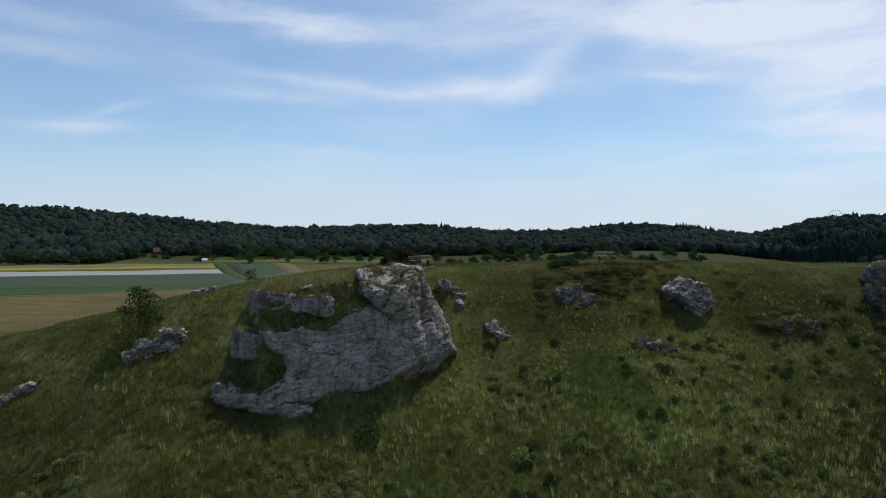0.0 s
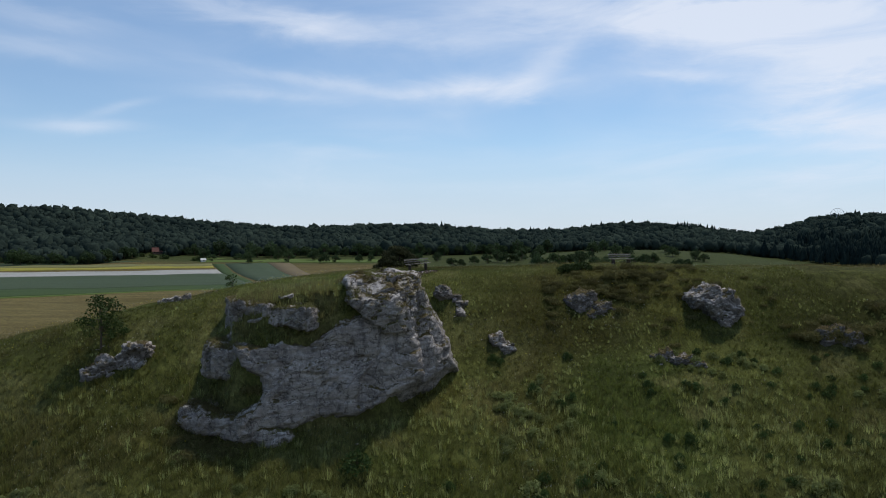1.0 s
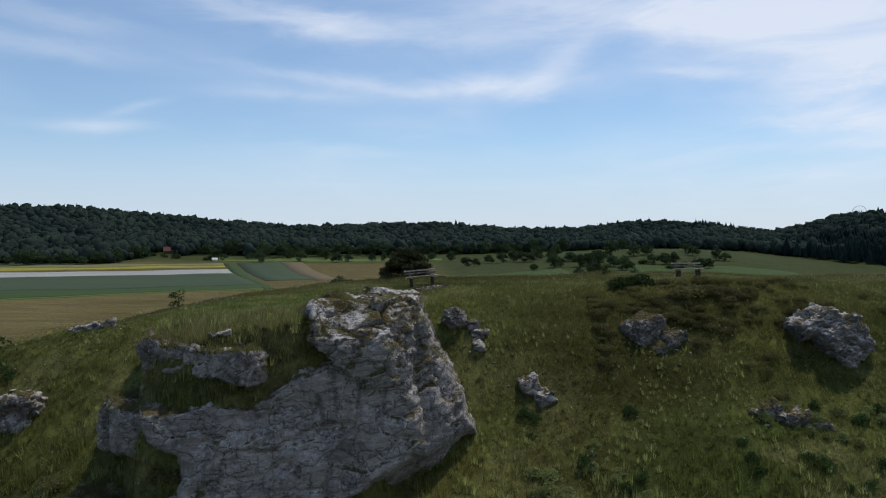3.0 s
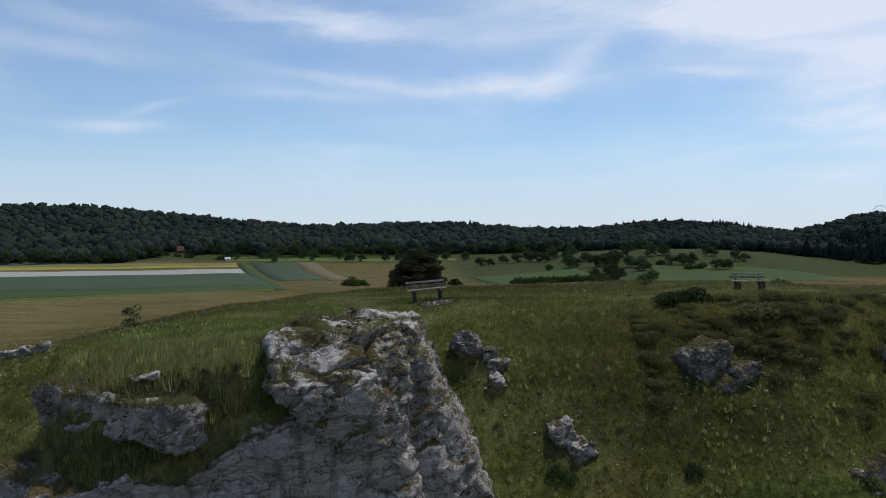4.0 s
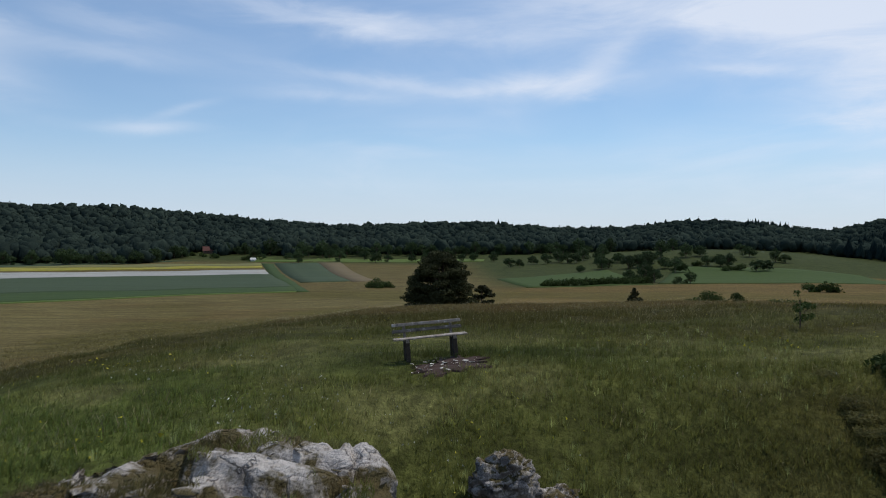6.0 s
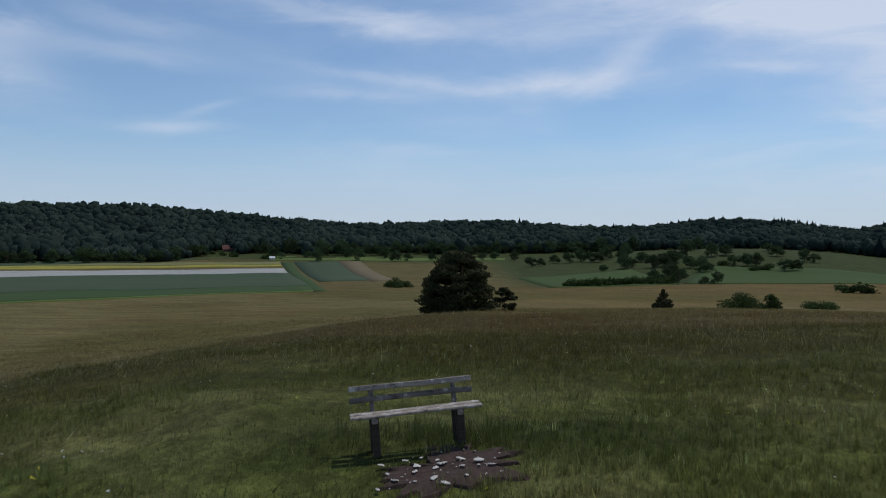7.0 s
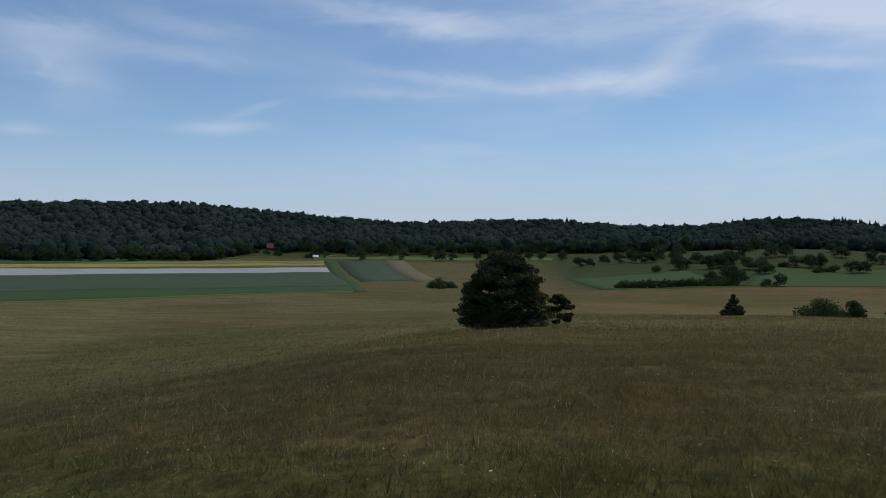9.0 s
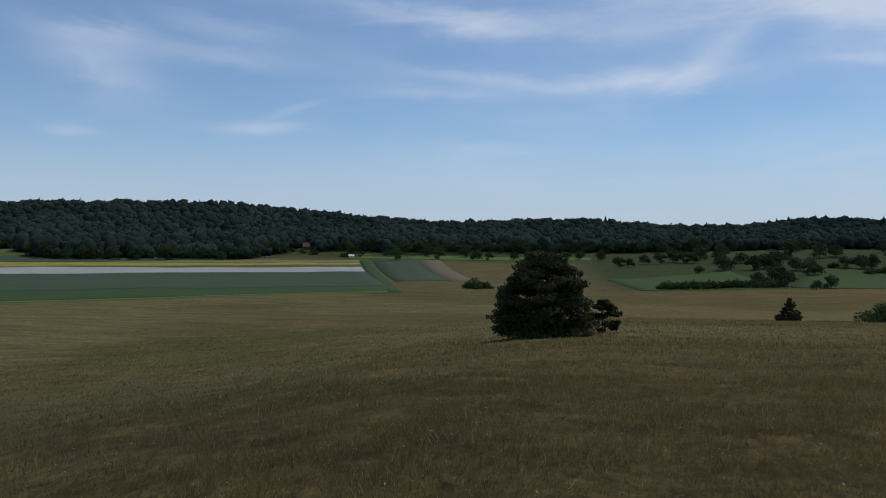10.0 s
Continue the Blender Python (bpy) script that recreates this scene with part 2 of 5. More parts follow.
def bark_material(name, a, b):
    m, N = material(name)
    pos = N.add("ShaderNodeTexCoord").outputs["Object"]
    g = N.noise(N.add("ShaderNodeMapping", {0: pos, 3: (6, 6, 1.2)}).outputs[0], 2.0, 5.0, 0.7, 0.5)
    finish(N, N.mix(N.ramp(g, (0.3, 0.0), (0.7, 1.0)), a, b), 0.95, g, 0.8, 0.04)
    return m


def crop_material(name, a, b, speck=None, rows=0.0):
    """A crop seen from far: two tones in drifts and drill rows."""
    m, N = material(name)
    pos = N.add("ShaderNodeNewGeometry").outputs["Position"]
    f = N.noise(N.add("ShaderNodeMapping", {0: pos, 2: (0, 0, radians(-33)), 3: (0.012, 0.16, 1)}).outputs[0], 1.0, 6.0, 0.65)
    f2 = N.noise(pos, 0.35, 5.0, 0.7)
    c = N.mix(N.ramp(N.math("MULTIPLY_ADD", f2, 0.5, N.math("MULTIPLY", f, 0.5)), (0.36, 0.0), (0.64, 1.0)), a, b)
    if speck:
        c = N.mix(N.ramp(N.noise(pos, 0.06, 4.0, 0.6, 0.6), (0.5, 0.0), (0.68, 0.7)), c, speck)
    finish(N, c, 0.95, f2, 0.6, 0.3, specular=0.1)
    return m


def plain_material(name, a, b, scale=3.0, rough=0.85):
    m, N = material(name)
    pos = N.add("ShaderNodeTexCoord").outputs["Object"]
    f = N.noise(pos, scale, 5.0, 0.65)
    finish(N, N.mix(N.ramp(f, (0.3, 0.0), (0.7, 1.0)), a, b), rough, f, 0.3, 0.02)
    return m


TURF = turf_material()
BLADE = blade_material("grass_blade", 0.5)
PETAL = blade_material("flower_head", 0.2)
ROCK = rock_material("limestone", 0.80, 1.08, 0.05)
ROCK_CAP = rock_material("stony_top_limestone", 0.70, 0.90, 0.13, 0.12)
ROCK_BARE = rock_material("bare_limestone", 0.55, 0.85, 0.10)
ROCK_DARK = rock_material("dark_limestone", 0.9, 0.60, 0.02)
OLD_WOOD = wood_material("weathered_wood", (0.20, 0.158, 0.122), (0.42, 0.355, 0.295))
DARK_PLANK = wood_material("flaking_dark_wood", (0.075, 0.062, 0.052), (0.20, 0.17, 0.145), 0.5)
POST_WOOD = wood_material("dark_post_wood", (0.028, 0.021, 0.015), (0.06, 0.045, 0.033), 0.0)
BARK = bark_material("bark", (0.05, 0.04, 0.03), (0.14, 0.10, 0.075))
NEEDLES = leaf_material("pine_needles", (0.026, 0.031, 0.014), (0.066, 0.067, 0.028), 0.15)
BUSH_LEAF = leaf_material("bush_leaf", (0.030, 0.050, 0.014), (0.075, 0.105, 0.032))
TREE_LEAF = leaf_material("tree_leaf", (0.032, 0.052, 0.022), (0.076, 0.110, 0.044))
# a slight blue of distance haze is mixed into the leafy canopy's greens
WOODS_LEAF = canopy_material("leafy_canopy", (0.024, 0.035, 0.029), (0.043, 0.059, 0.045))
FIR_LEAF = canopy_material("fir_canopy", (0.012, 0.021, 0.020), (0.026, 0.039, 0.032))
WEED_LEAF = leaf_material("weed_leaf", (0.035, 0.060, 0.018), (0.085, 0.13, 0.04), 0.3)

# ---------------------------------------------------------------- numbers
CHANCE = np.random.default_rng(77).random(64 ** 3).astype(np.float32)


def lattice(i, j, k, seed):
    """A steady random value 0..1 for each lattice point, repeating every 64."""
    return CHANCE[((i + seed * 13 & 63) << 12) | ((j + seed * 29 & 63) << 6) | (k + seed * 47 & 63)]


def vnoise(x, y, z, seed=0):
    """Smooth value noise, about -1..1, one unit a cell."""
    ends = []
    for a, step, bits in ((x, 13, 12), (y, 29, 6), (z, 47, 0)):
        a = np.asarray(a, float)
        i = np.floor(a)
        f = (a - i).astype(np.float32)
        i = i.astype(np.int64) + seed * step
        w = f * f * f * (f * (f * 6 - 15) + 10)
        ends.append((((i & 63) << bits, 1 - w), ((i + 1 & 63) << bits, w)))
    out = 0.0
    for ix, wx in ends[0]:
        for iy, wy in ends[1]:
            ixy, wxy = ix | iy, wx * wy
            for iz, wz in ends[2]:
                out = out + wxy * wz * CHANCE[ixy | iz]
    return out * 2 - 1


def fbm(x, y, z, octaves=4, seed=0, gain=0.5):
    out, amp = 0.0, 1.0
    for o in range(octaves):
        out = out + amp * vnoise(x * 2 ** o + 17.3 * o, y * 2 ** o - 9.1 * o, z * 2 ** o + 4.7 * o, seed + o)
        amp *= gain
    return out


def curve(v, knots):
    """A smooth curve through (place, value) knots, flat past both ends."""
    kx = np.array([k[0] for k in knots], float)
    ky = np.array([k[1] for k in knots], float)
    d = np.diff(ky) / np.diff(kx)
    m = np.concatenate(([d[0]], (d[:-1] + d[1:]) / 2, [d[-1]]))
    m[1:-1][d[:-1] * d[1:] <= 0] = 0
    v = np.clip(v, kx[0], kx[-1])
    i = np.clip(np.searchsorted(kx, v, side="right") - 1, 0, len(kx) - 2)
    w = kx[i + 1] - kx[i]
    t = (v - kx[i]) / w
    return ((2 * t ** 3 - 3 * t ** 2 + 1) * ky[i] + (t ** 3 - 2 * t ** 2 + t) * w * m[i]
            + (3 * t ** 2 - 2 * t ** 3) * ky[i + 1] + (t ** 3 - t ** 2) * w * m[i + 1])


def cells(x, y, z, seed):
    """Broken chunks of a jittered lattice: each one's steady random level, the distance to the next chunk, and a plane tipped its own way."""
    i, j, k = (np.floor(a).astype(np.int64) for a in (x, y, z))
    best, second, level, tipped = np.full(x.shape, 9.0), np.full(x.shape, 9.0), np.zeros(x.shape), np.zeros(x.shape)
    for di in (-1, 0, 1):
        for dj in (-1, 0, 1):
            for dk in (-1, 0, 1):
                a, b, c = i + di, j + dj, k + dk
                ra, rb, rc = lattice(a, b, c, seed), lattice(a, b, c, seed + 1), lattice(a, b, c, seed + 2)
                ex, ey, ez = a + ra - x, b + rb - y, c + rc - z
                d = ex ** 2 + ey ** 2 + ez ** 2
                near = d < best
                second = np.where(near, best, np.minimum(second, d))
                level = np.where(near, lattice(a, b, c, seed + 3), level)
                tipped = np.where(near, (rb - 0.5) * ex + (rc - 0.5) * ey + (ra - 0.5) * ez, tipped)
                best = np.where(near, d, best)
    return level, np.sqrt(second) - np.sqrt(best), tipped


def ramp(a, b, v):
    t = np.clip((v - a) / (b - a), 0, 1)
    return t * t * (3 - 2 * t)


# ---------------------------------------------------------------- the lie of the land
VALLEY = -19.5
CREST = [(-150, -19), (-110, -16.8), (-75, -12.7), (-50, -8.5), (-32, -5.1), (-24, -3.3), (-18, -1.9), (-8, -0.35), (-2, -0.15), (6, 0.0), (12, 0.25), (20, 0.1), (40, 0.0), (70, -1.0), (120, -3.0), (300, -8)]
REACH = [(58, 1.0), (70, 0.993), (84, 0.955), (110, 0.86), (150, 0.675), (242, 0.33), (330, 0.10), (420, 0.0)]
LIP = [(-30, 52), (-14, 52), (-4, 56), (3, 57.5), (40, 57.5)]
DROP = [(-200, -34), (-70, -23), (-40, -17.5), (-25, -12.6), (-17.5, -9.3), (-12, -6.5), (-8.5, -4.7), (-6, -3.0), (-4, -1.6), (-1.5, -0.35), (1.5, 0)]
# the rim of the crag's front wall: height along it
RIM = [(-5.5, -3.55), (-3.2, -3.2), (-1.3, -3.05), (-0.6, -3.05), (0.0, -2.72), (0.8, -2.35), (1.7, -2.05), (2.3, -1.8), (3.2, -1.5), (9, -1.5)]
# the far ground: height against distance ahead, and the skyline's steepness against the bearing
FAR = [(480, 0.0), (620, 0.4), (740, 4.0), (860, 9.0)]
SKYLINE = [(-60, 0.036), (-42, 0.039), (-38, 0.0445), (-34, 0.0460), (-30, 0.0475), (-26.5, 0.0462), (-22, 0.0400), (-14.5, 0.0285), (-11, 0.0265), (-6.3, 0.0300), (-2.4, 0.0295),
           (2.4, 0.0243), (7.2, 0.0232), (12.3, 0.0305), (15.8, 0.0280), (19.6, 0.0195), (21.8, 0.022), (25, 0.0355), (29, 0.038), (45, 0.034)]


def land(x, y):
    """The height of the ground."""
    x, y = np.broadcast_arrays(np.asarray(x, float), np.asarray(y, float))
    hill = (curve(x, CREST) - VALLEY) * curve(y, REACH) + VALLEY
    z = hill + curve(y - curve(x, LIP), DROP)
    # the low grassy mound beside the second bench
    z = z + 0.35 * np.exp(-((x - 12.5) / 4.2) ** 2 - ((y - 54.6) / 2.3) ** 2)
    # a low turf knoll round the boulder behind the crag
    z = z + 0.75 * np.exp(-((x - 0.5) / 1.9) ** 2 - ((y - 52.3) / 1.5) ** 2)
    # the turf that runs out over the big rock
    top = -0.32 - 0.07 * np.maximum(0, -4.5 - x) - 0.04 * np.maximum(0, 46 - y)
    along = 0.94 * (x + 6) + 0.34 * (y - 41.82)
    behind = 0.94 * (y - 41.82) - 0.34 * (x + 6) - 0.75 * np.maximum(0, -2.4 - along)
    bank = curve(along, RIM) + 0.15 + 1.15 * np.maximum(behind - 0.2, 0) + 1.9 * np.maximum(behind - 1.0 + 0.6 * ramp(-1.2, 0.2, along), 0)
    spur = ramp(-12.2, -10.8, x + 0.25 * (y - 46)) * (1 - ramp(-3.4, -2.2, x + 0.08 * (y - 46))) * ramp(0.24, 0.46, behind) * (1 - ramp(52, 60, y))
    z = z + np.maximum(np.minimum(top, bank) - z, 0) * spur
    # the worn hollow below the crag's left end
    z = z - 1.3 * np.exp(-((x + 10.8) / 2.6) ** 2 - ((y - 41.3) / 2.0) ** 2)
    # the valley rising to the wooded hills
    az = np.degrees(np.arctan2(x, y))
    r = np.hypot(x, y)
    z = z + curve(r, FAR)
    ridge = curve(az, SKYLINE) * 1500 - VALLEY - 22.5
    z = z + np.maximum(ridge, 0) * curve(r, [(840, 0), (950, 0.16), (1150, 0.5), (1400, 0.95), (1500, 1.0), (1800, 0.85), (2600, 0.5)])
    # the far green rise at the edge of the wood
    z = z + 12 * np.exp(-((x - 170) / 115) ** 2 - ((y - 750) / 125) ** 2) - 7 * ramp(17, 26, az) * ramp(480, 720, r) * (1 - ramp(950, 1150, r))
    near = 1 - ramp(60, 200, np.abs(y - 50))
    z = z + near * (0.16 * fbm(x / 3.1, y / 3.1, 0.5, 3, 5)) + (1 - near) * 0.5 * vnoise(x / 45, y / 45, 0.2, 8)
    return z

# ---------------------------------------------------------------- building helpers
def mesh_from(name, verts, faces, mat, tint=None, smooth=False):
    """A mesh from arrays: vertices (n, 3), triangles or quads (m, 3 or 4), and a colour for each vertex."""
    verts, faces = np.asarray(verts, np.float32), np.asarray(faces, np.int32)
    me = bpy.data.meshes.new(name)
    me.vertices.add(len(verts))
    me.vertices.foreach_set("co", verts.ravel())
    k = faces.shape[1]
    me.loops.add(faces.size)
    me.loops.foreach_set("vertex_index", faces.ravel())
    me.polygons.add(len(faces))
    me.polygons.foreach_set("loop_start", np.arange(0, faces.size, k, dtype=np.int32))
    if tint is not None:
        c = np.ones((len(verts), 4), np.float32)
        c[:, :3] = tint
        me.attributes.new("tint", "FLOAT_COLOR", "POINT").data.foreach_set("color", c.ravel())
    me.materials.append(mat)
    me.update(calc_edges=True)
    me.polygons.foreach_set("use_smooth", np.full(len(faces), smooth, dtype=bool))
    return me


def part(name, bm, mat, parent=None, label=""):
    """Links a bmesh as one mesh object under a thing."""
    me = bpy.data.meshes.new(name)
    bm.to_mesh(me)
    bm.free()
    me.materials.append(mat)
    ob = new(name, me)
    if parent:
        ob.parent = parent
    if label:
        ob["label"] = label
    return ob


def mesh_part(name, me, parent=None, label=""):
    ob = new(name, me)
    if parent:
        ob.parent = parent
    if label:
        ob["label"] = label
    return ob


def thing(name, m, label, category, group=""):
    ob = new(name)
    ob.empty_display_size = 0.2
    ob.matrix_world = m
    return tagged(ob, label, category, group)


# ---------------------------------------------------------------- what grows where
def mixed(a, b, f):
    return a * (1 - f[..., None]) + b * f[..., None]


def cover(x, y):
    """The colour of the plant cover: green on the slope and round the benches, rufous hay meadow behind, straw far
    down. Some light and shade is painted in.
    """
    x, y = np.asarray(x, float), np.asarray(y, float)
    n1, n2, n3 = fbm(x / 9, y / 9, 0.3, 4, 21), fbm(x / 2.2, y / 2.2, 0.7, 3, 31), fbm(x / 30, y / 12, 0.1, 4, 41)
    green, lush, pale = np.array((0.122, 0.130, 0.034)), np.array((0.106, 0.128, 0.031)), np.array((0.205, 0.200, 0.070))
    rust, straw, olive = np.array((0.146, 0.100, 0.036)), np.array((0.126, 0.104, 0.041)), np.array((0.092, 0.080, 0.022))
    c = mixed(green + 0 * x[..., None], lush + 0 * x[..., None], ramp(-0.25, 0.5, n1))
    c = mixed(c, pale + 0 * c, 0.75 * ramp(0.05, 0.75, n2 + 0.4 * n3))
    c = mixed(c, olive * 1.25 + 0 * c, 0.55 * ramp(0.0, 0.7, fbm(x / 5, y / 5, 0.9, 3, 51) - 0.15) * ramp(35, 45, y))
    # dry heath on the mound and over the rock
    c = mixed(c, olive * 1.3 + 0 * c, 0.8 * np.exp(-((x - 11.5) / 6) ** 2 - ((y - 54.5) / 3) ** 2))
    meadow = ramp(58, 68, y + 5 * n1 + 0.15 * np.abs(x + 3)) * 0.92
    c = mixed(c, mixed(olive + 0 * c, rust + 0 * c, ramp(-0.5, 0.5, n3 + 0.5 * n1 + (y - 85) / 45)), meadow)
    c = mixed(c, straw + 0 * c, ramp(66, 150, y - 1.6 * x + 22 * n3) * (1 - ramp(-34, 12, x + 10 * n3)) * 0.85 * ramp(56, 70, y + 4 * n1))
    c = mixed(c, rust * 0.85 + 0 * c, 0.5 * ramp(0.1, 0.6, fbm(x / 40, y / 14, 0.4, 3, 61)) * ramp(110, 160, y))
    # greener drifts in the near meadow, dry turf on the bank over the crag's wall, paled to pass for sunlit
    c = mixed(c, green * 0.85 + 0 * c, 0.75 * ramp(0.0, 0.5, fbm(x / 14, y / 9, 0.2, 3, 71) - 0.018 * (y - 62)) * ramp(60, 70, y) * (1 - ramp(72, 95, y)))
    c = mixed(c, np.array((0.165, 0.150, 0.058)) + 0 * c, 0.9 * np.exp(-((x + 7.5) / 4) ** 4 - ((y - 44) / 2.4) ** 4) * ramp(-0.5, 0.4, n2))
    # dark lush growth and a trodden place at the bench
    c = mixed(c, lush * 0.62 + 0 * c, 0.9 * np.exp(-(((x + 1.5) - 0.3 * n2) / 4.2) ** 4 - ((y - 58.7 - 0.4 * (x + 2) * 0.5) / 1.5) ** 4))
    c = c * (1 - 0.08 * ramp(56.5, 60, y) * (1 - ramp(80, 120, y)))[..., None]
    # drifts of straw, rust and green across the far meadow
    far = ramp(85, 125, y) * (1 - ramp(400, 430, y))
    drift = fbm(x / 60 + y / 160, y / (7 + y / 25), 0.3, 4, 81)
    c = mixed(c, straw * 1.08 + 0 * c, 0.8 * far * ramp(0.05, 0.6, drift))
    c = mixed(c, olive * 0.95 + 0 * c, 0.7 * far * ramp(0.05, 0.6, -drift))
    c = c * (1 - 0.14 * ramp(54, 62, y) * (1 - ramp(84, 125, y)))[..., None]
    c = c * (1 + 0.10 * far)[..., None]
    # the right end's shade painted into the slope's colour; the left end darkened too
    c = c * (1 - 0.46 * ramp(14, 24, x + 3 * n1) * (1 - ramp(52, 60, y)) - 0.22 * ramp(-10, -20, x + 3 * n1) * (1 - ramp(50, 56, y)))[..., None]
    # lush grass in the gully beside the crag, the gully's shade painted in
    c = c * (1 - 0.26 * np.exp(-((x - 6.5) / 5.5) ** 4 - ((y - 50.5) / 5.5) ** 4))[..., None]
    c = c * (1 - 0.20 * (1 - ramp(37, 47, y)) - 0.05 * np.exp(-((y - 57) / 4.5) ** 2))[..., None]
    lawn = np.array((0.055, 0.068, 0.022))
    c = mixed(c, lawn + 0 * c, ramp(428, 452, y - 0.62 * np.maximum(x, 0) + 6 * n1) * np.maximum(ramp(-25, 15, x + 0.12 * (y - 440)), ramp(745, 775, y)))
    return c


# ---------------------------------------------------------------- ground
def tail(first, last, step, grow):
    v, out = first, []
    while v < last:
        out.append(v)
        v += step
        step *= grow
    return np.array(out + [last])


gx = np.concatenate((-tail(38, 3200, 0.9, 1.07)[::-1], np.arange(-37.4, -12.6, 0.42), np.arange(-12.4, 1.0, 0.21), np.arange(1.2, 37.5, 0.42), tail(38, 3200, 0.9, 1.07)))
gy = np.concatenate((-tail(-26, 2200, 2.0, 1.12)[::-1], np.arange(28, 39.5, 0.42), np.arange(39.6, 48, 0.2), np.arange(48, 66, 0.42), np.arange(66, 120, 0.9), tail(120, 3400, 1.6, 1.045)))
GX, GY = np.meshgrid(gx, gy)
GZ = land(GX, GY)
nx, ny = len(gx), len(gy)
quad = np.arange(nx * ny).reshape(ny, nx)
quads = np.stack((quad[:-1, :-1], quad[:-1, 1:], quad[1:, 1:], quad[1:, :-1]), -1).reshape(-1, 4)
# near the hill the tint is darkened: painted shade between the blades
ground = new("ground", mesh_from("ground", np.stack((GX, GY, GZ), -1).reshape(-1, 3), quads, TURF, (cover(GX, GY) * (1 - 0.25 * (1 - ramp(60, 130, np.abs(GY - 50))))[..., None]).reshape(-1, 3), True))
tagged(ground, "grassy hilltop, hay meadow and valley floor under grass", "ground", kind="structure")


def field(name, corners, rise, mat, label, step=9.0):
    """A crop standing on the land: a slab with the crop's height, its outline given by four corners in turn."""
    a, b, c, d = (np.array(p, float) for p in corners)
    nu = max(3, int(max(np.hypot(*(b - a)), np.hypot(*(c - d))) / step))
    nv = max(3, int(max(np.hypot(*(d - a)), np.hypot(*(c - b))) / step))
    u, v = np.meshgrid(np.linspace(0, 1, nu), np.linspace(0, 1, nv))
    p = ((1 - u) * (1 - v))[..., None] * a + (u * (1 - v))[..., None] * b + (u * v)[..., None] * c + ((1 - u) * v)[..., None] * d
    z = land(p[..., 0], p[..., 1])
    top = np.dstack((p, z + rise + 0.08 * vnoise(p[..., 0] / 7, p[..., 1] / 7, 0.0, 3)))
    foot = np.dstack((p, z - 0.6))
    verts = np.concatenate((top.reshape(-1, 3), foot.reshape(-1, 3)))
    g = np.arange(nu * nv).reshape(nv, nu)
    f = [np.stack((g[:-1, :-1], g[:-1, 1:], g[1:, 1:], g[1:, :-1]), -1).reshape(-1, 4)]
    n = nu * nv
    for edge in (g[0, :], g[:, -1], g[-1, ::-1], g[::-1, 0]):
        f.append(np.stack((edge[:-1], edge[:-1] + n, edge[1:] + n, edge[1:]), -1))
    ob = new(name, mesh_from(name, verts, np.concatenate(f), mat, smooth=True))
    return tagged(ob, label, "field", kind="structure")


WHEAT_BLUE = crop_material("young_grain", (0.048, 0.068, 0.037), (0.066, 0.090, 0.048))
CLOVER = crop_material("green_ley", (0.038, 0.064, 0.020), (0.056, 0.084, 0.028))
WHITE_BLOOM = crop_material("white_bloom", (0.25, 0.25, 0.22), (0.40, 0.39, 0.355))
YELLOW_BLOOM = crop_material("yellow_bloom", (0.22, 0.20, 0.04), (0.34, 0.30, 0.05), (0.16, 0.16, 0.05))
OLIVE_LEY = crop_material("olive_ley", (0.14, 0.14, 0.055), (0.19, 0.18, 0.08), (0.24, 0.23, 0.05))
LAWN = crop_material("mown_lawn", (0.044, 0.071, 0.018), (0.062, 0.092, 0.026))
BRIGHT_EDGE = crop_material("bright_verge", (0.080, 0.120, 0.028), (0.11, 0.15, 0.04))
DRY_STRIP = crop_material("dry_strip", (0.125, 0.100, 0.055), (0.165, 0.13, 0.075))
GRAVEL = crop_material("pale_gravel", (0.46, 0.43, 0.38), (0.58, 0.55, 0.50))

field("field_verge", [(-330, 205), (-103, 401), (-104, 407), (-330, 217)], 0.25, BRIGHT_EDGE, "bright green grass verge beside a ley field")
field("field_ley", [(-330, 217), (-104, 407), (-119, 452), (-400, 272)], 0.22, CLOVER, "dark green ley field on the valley floor")
field("field_grain", [(-400, 272), (-119, 452), (-182, 609), (-560, 400)], 0.22, WHEAT_BLUE, "blue-green field of young grain")
field("field_white", [(-560, 400), (-182, 609), (-203, 662), (-600, 467)], 0.22, WHITE_BLOOM, "white-flowering crop field in a long strip")
field("field_yellow", [(-600, 467), (-214, 690), (-222, 712), (-640, 520)], 0.22, YELLOW_BLOOM, "yellow-flowering crop strip with pale gaps")
field("field_olive", [(-420, 621), (-222, 712), (-233, 744), (-420, 660)], 0.4, OLIVE_LEY, "olive-coloured ley at the field's end")
field("field_back", [(-640, 520), (-420, 621), (-305, 757), (-640, 590)], 0.5, WHEAT_BLUE, "thin blue-green grain field before the wood")
field("field_path", [(-103, 401), (-97, 404), (-221, 742), (-233, 744)], 0.12, CLOVER, "grass track between two fields")
field("field_square", [(-125, 489), (-101, 516), (-186, 768), (-221, 745)], 0.22, WHEAT_BLUE, "blue-green grain field beyond the track")
field("field_dry", [(-97, 504), (-86, 520), (-165, 772), (-186, 768)], 0.2, DRY_STRIP, "dry tan strip of mown grass")
field("lawn_fairway", [(6, 441), (78, 489), (70, 640), (-12, 560)], 0.15, LAWN, "bright green mown meadow between hedges")
field("lawn_slope", [(82, 500), (230, 500), (240, 610), (120, 640)], 0.15, LAWN, "green mown slope behind the hedges")
field("lawn_valley", [(-250, 762), (-30, 790), (-30, 838), (-275, 812)], 0.15, BRIGHT_EDGE, "pale green meadow with scattered trees")
field("lawn_left", [(-640, 600), (-475, 700), (-505, 752), (-660, 660)], 0.15, BRIGHT_EDGE, "pale green meadow before the wood")
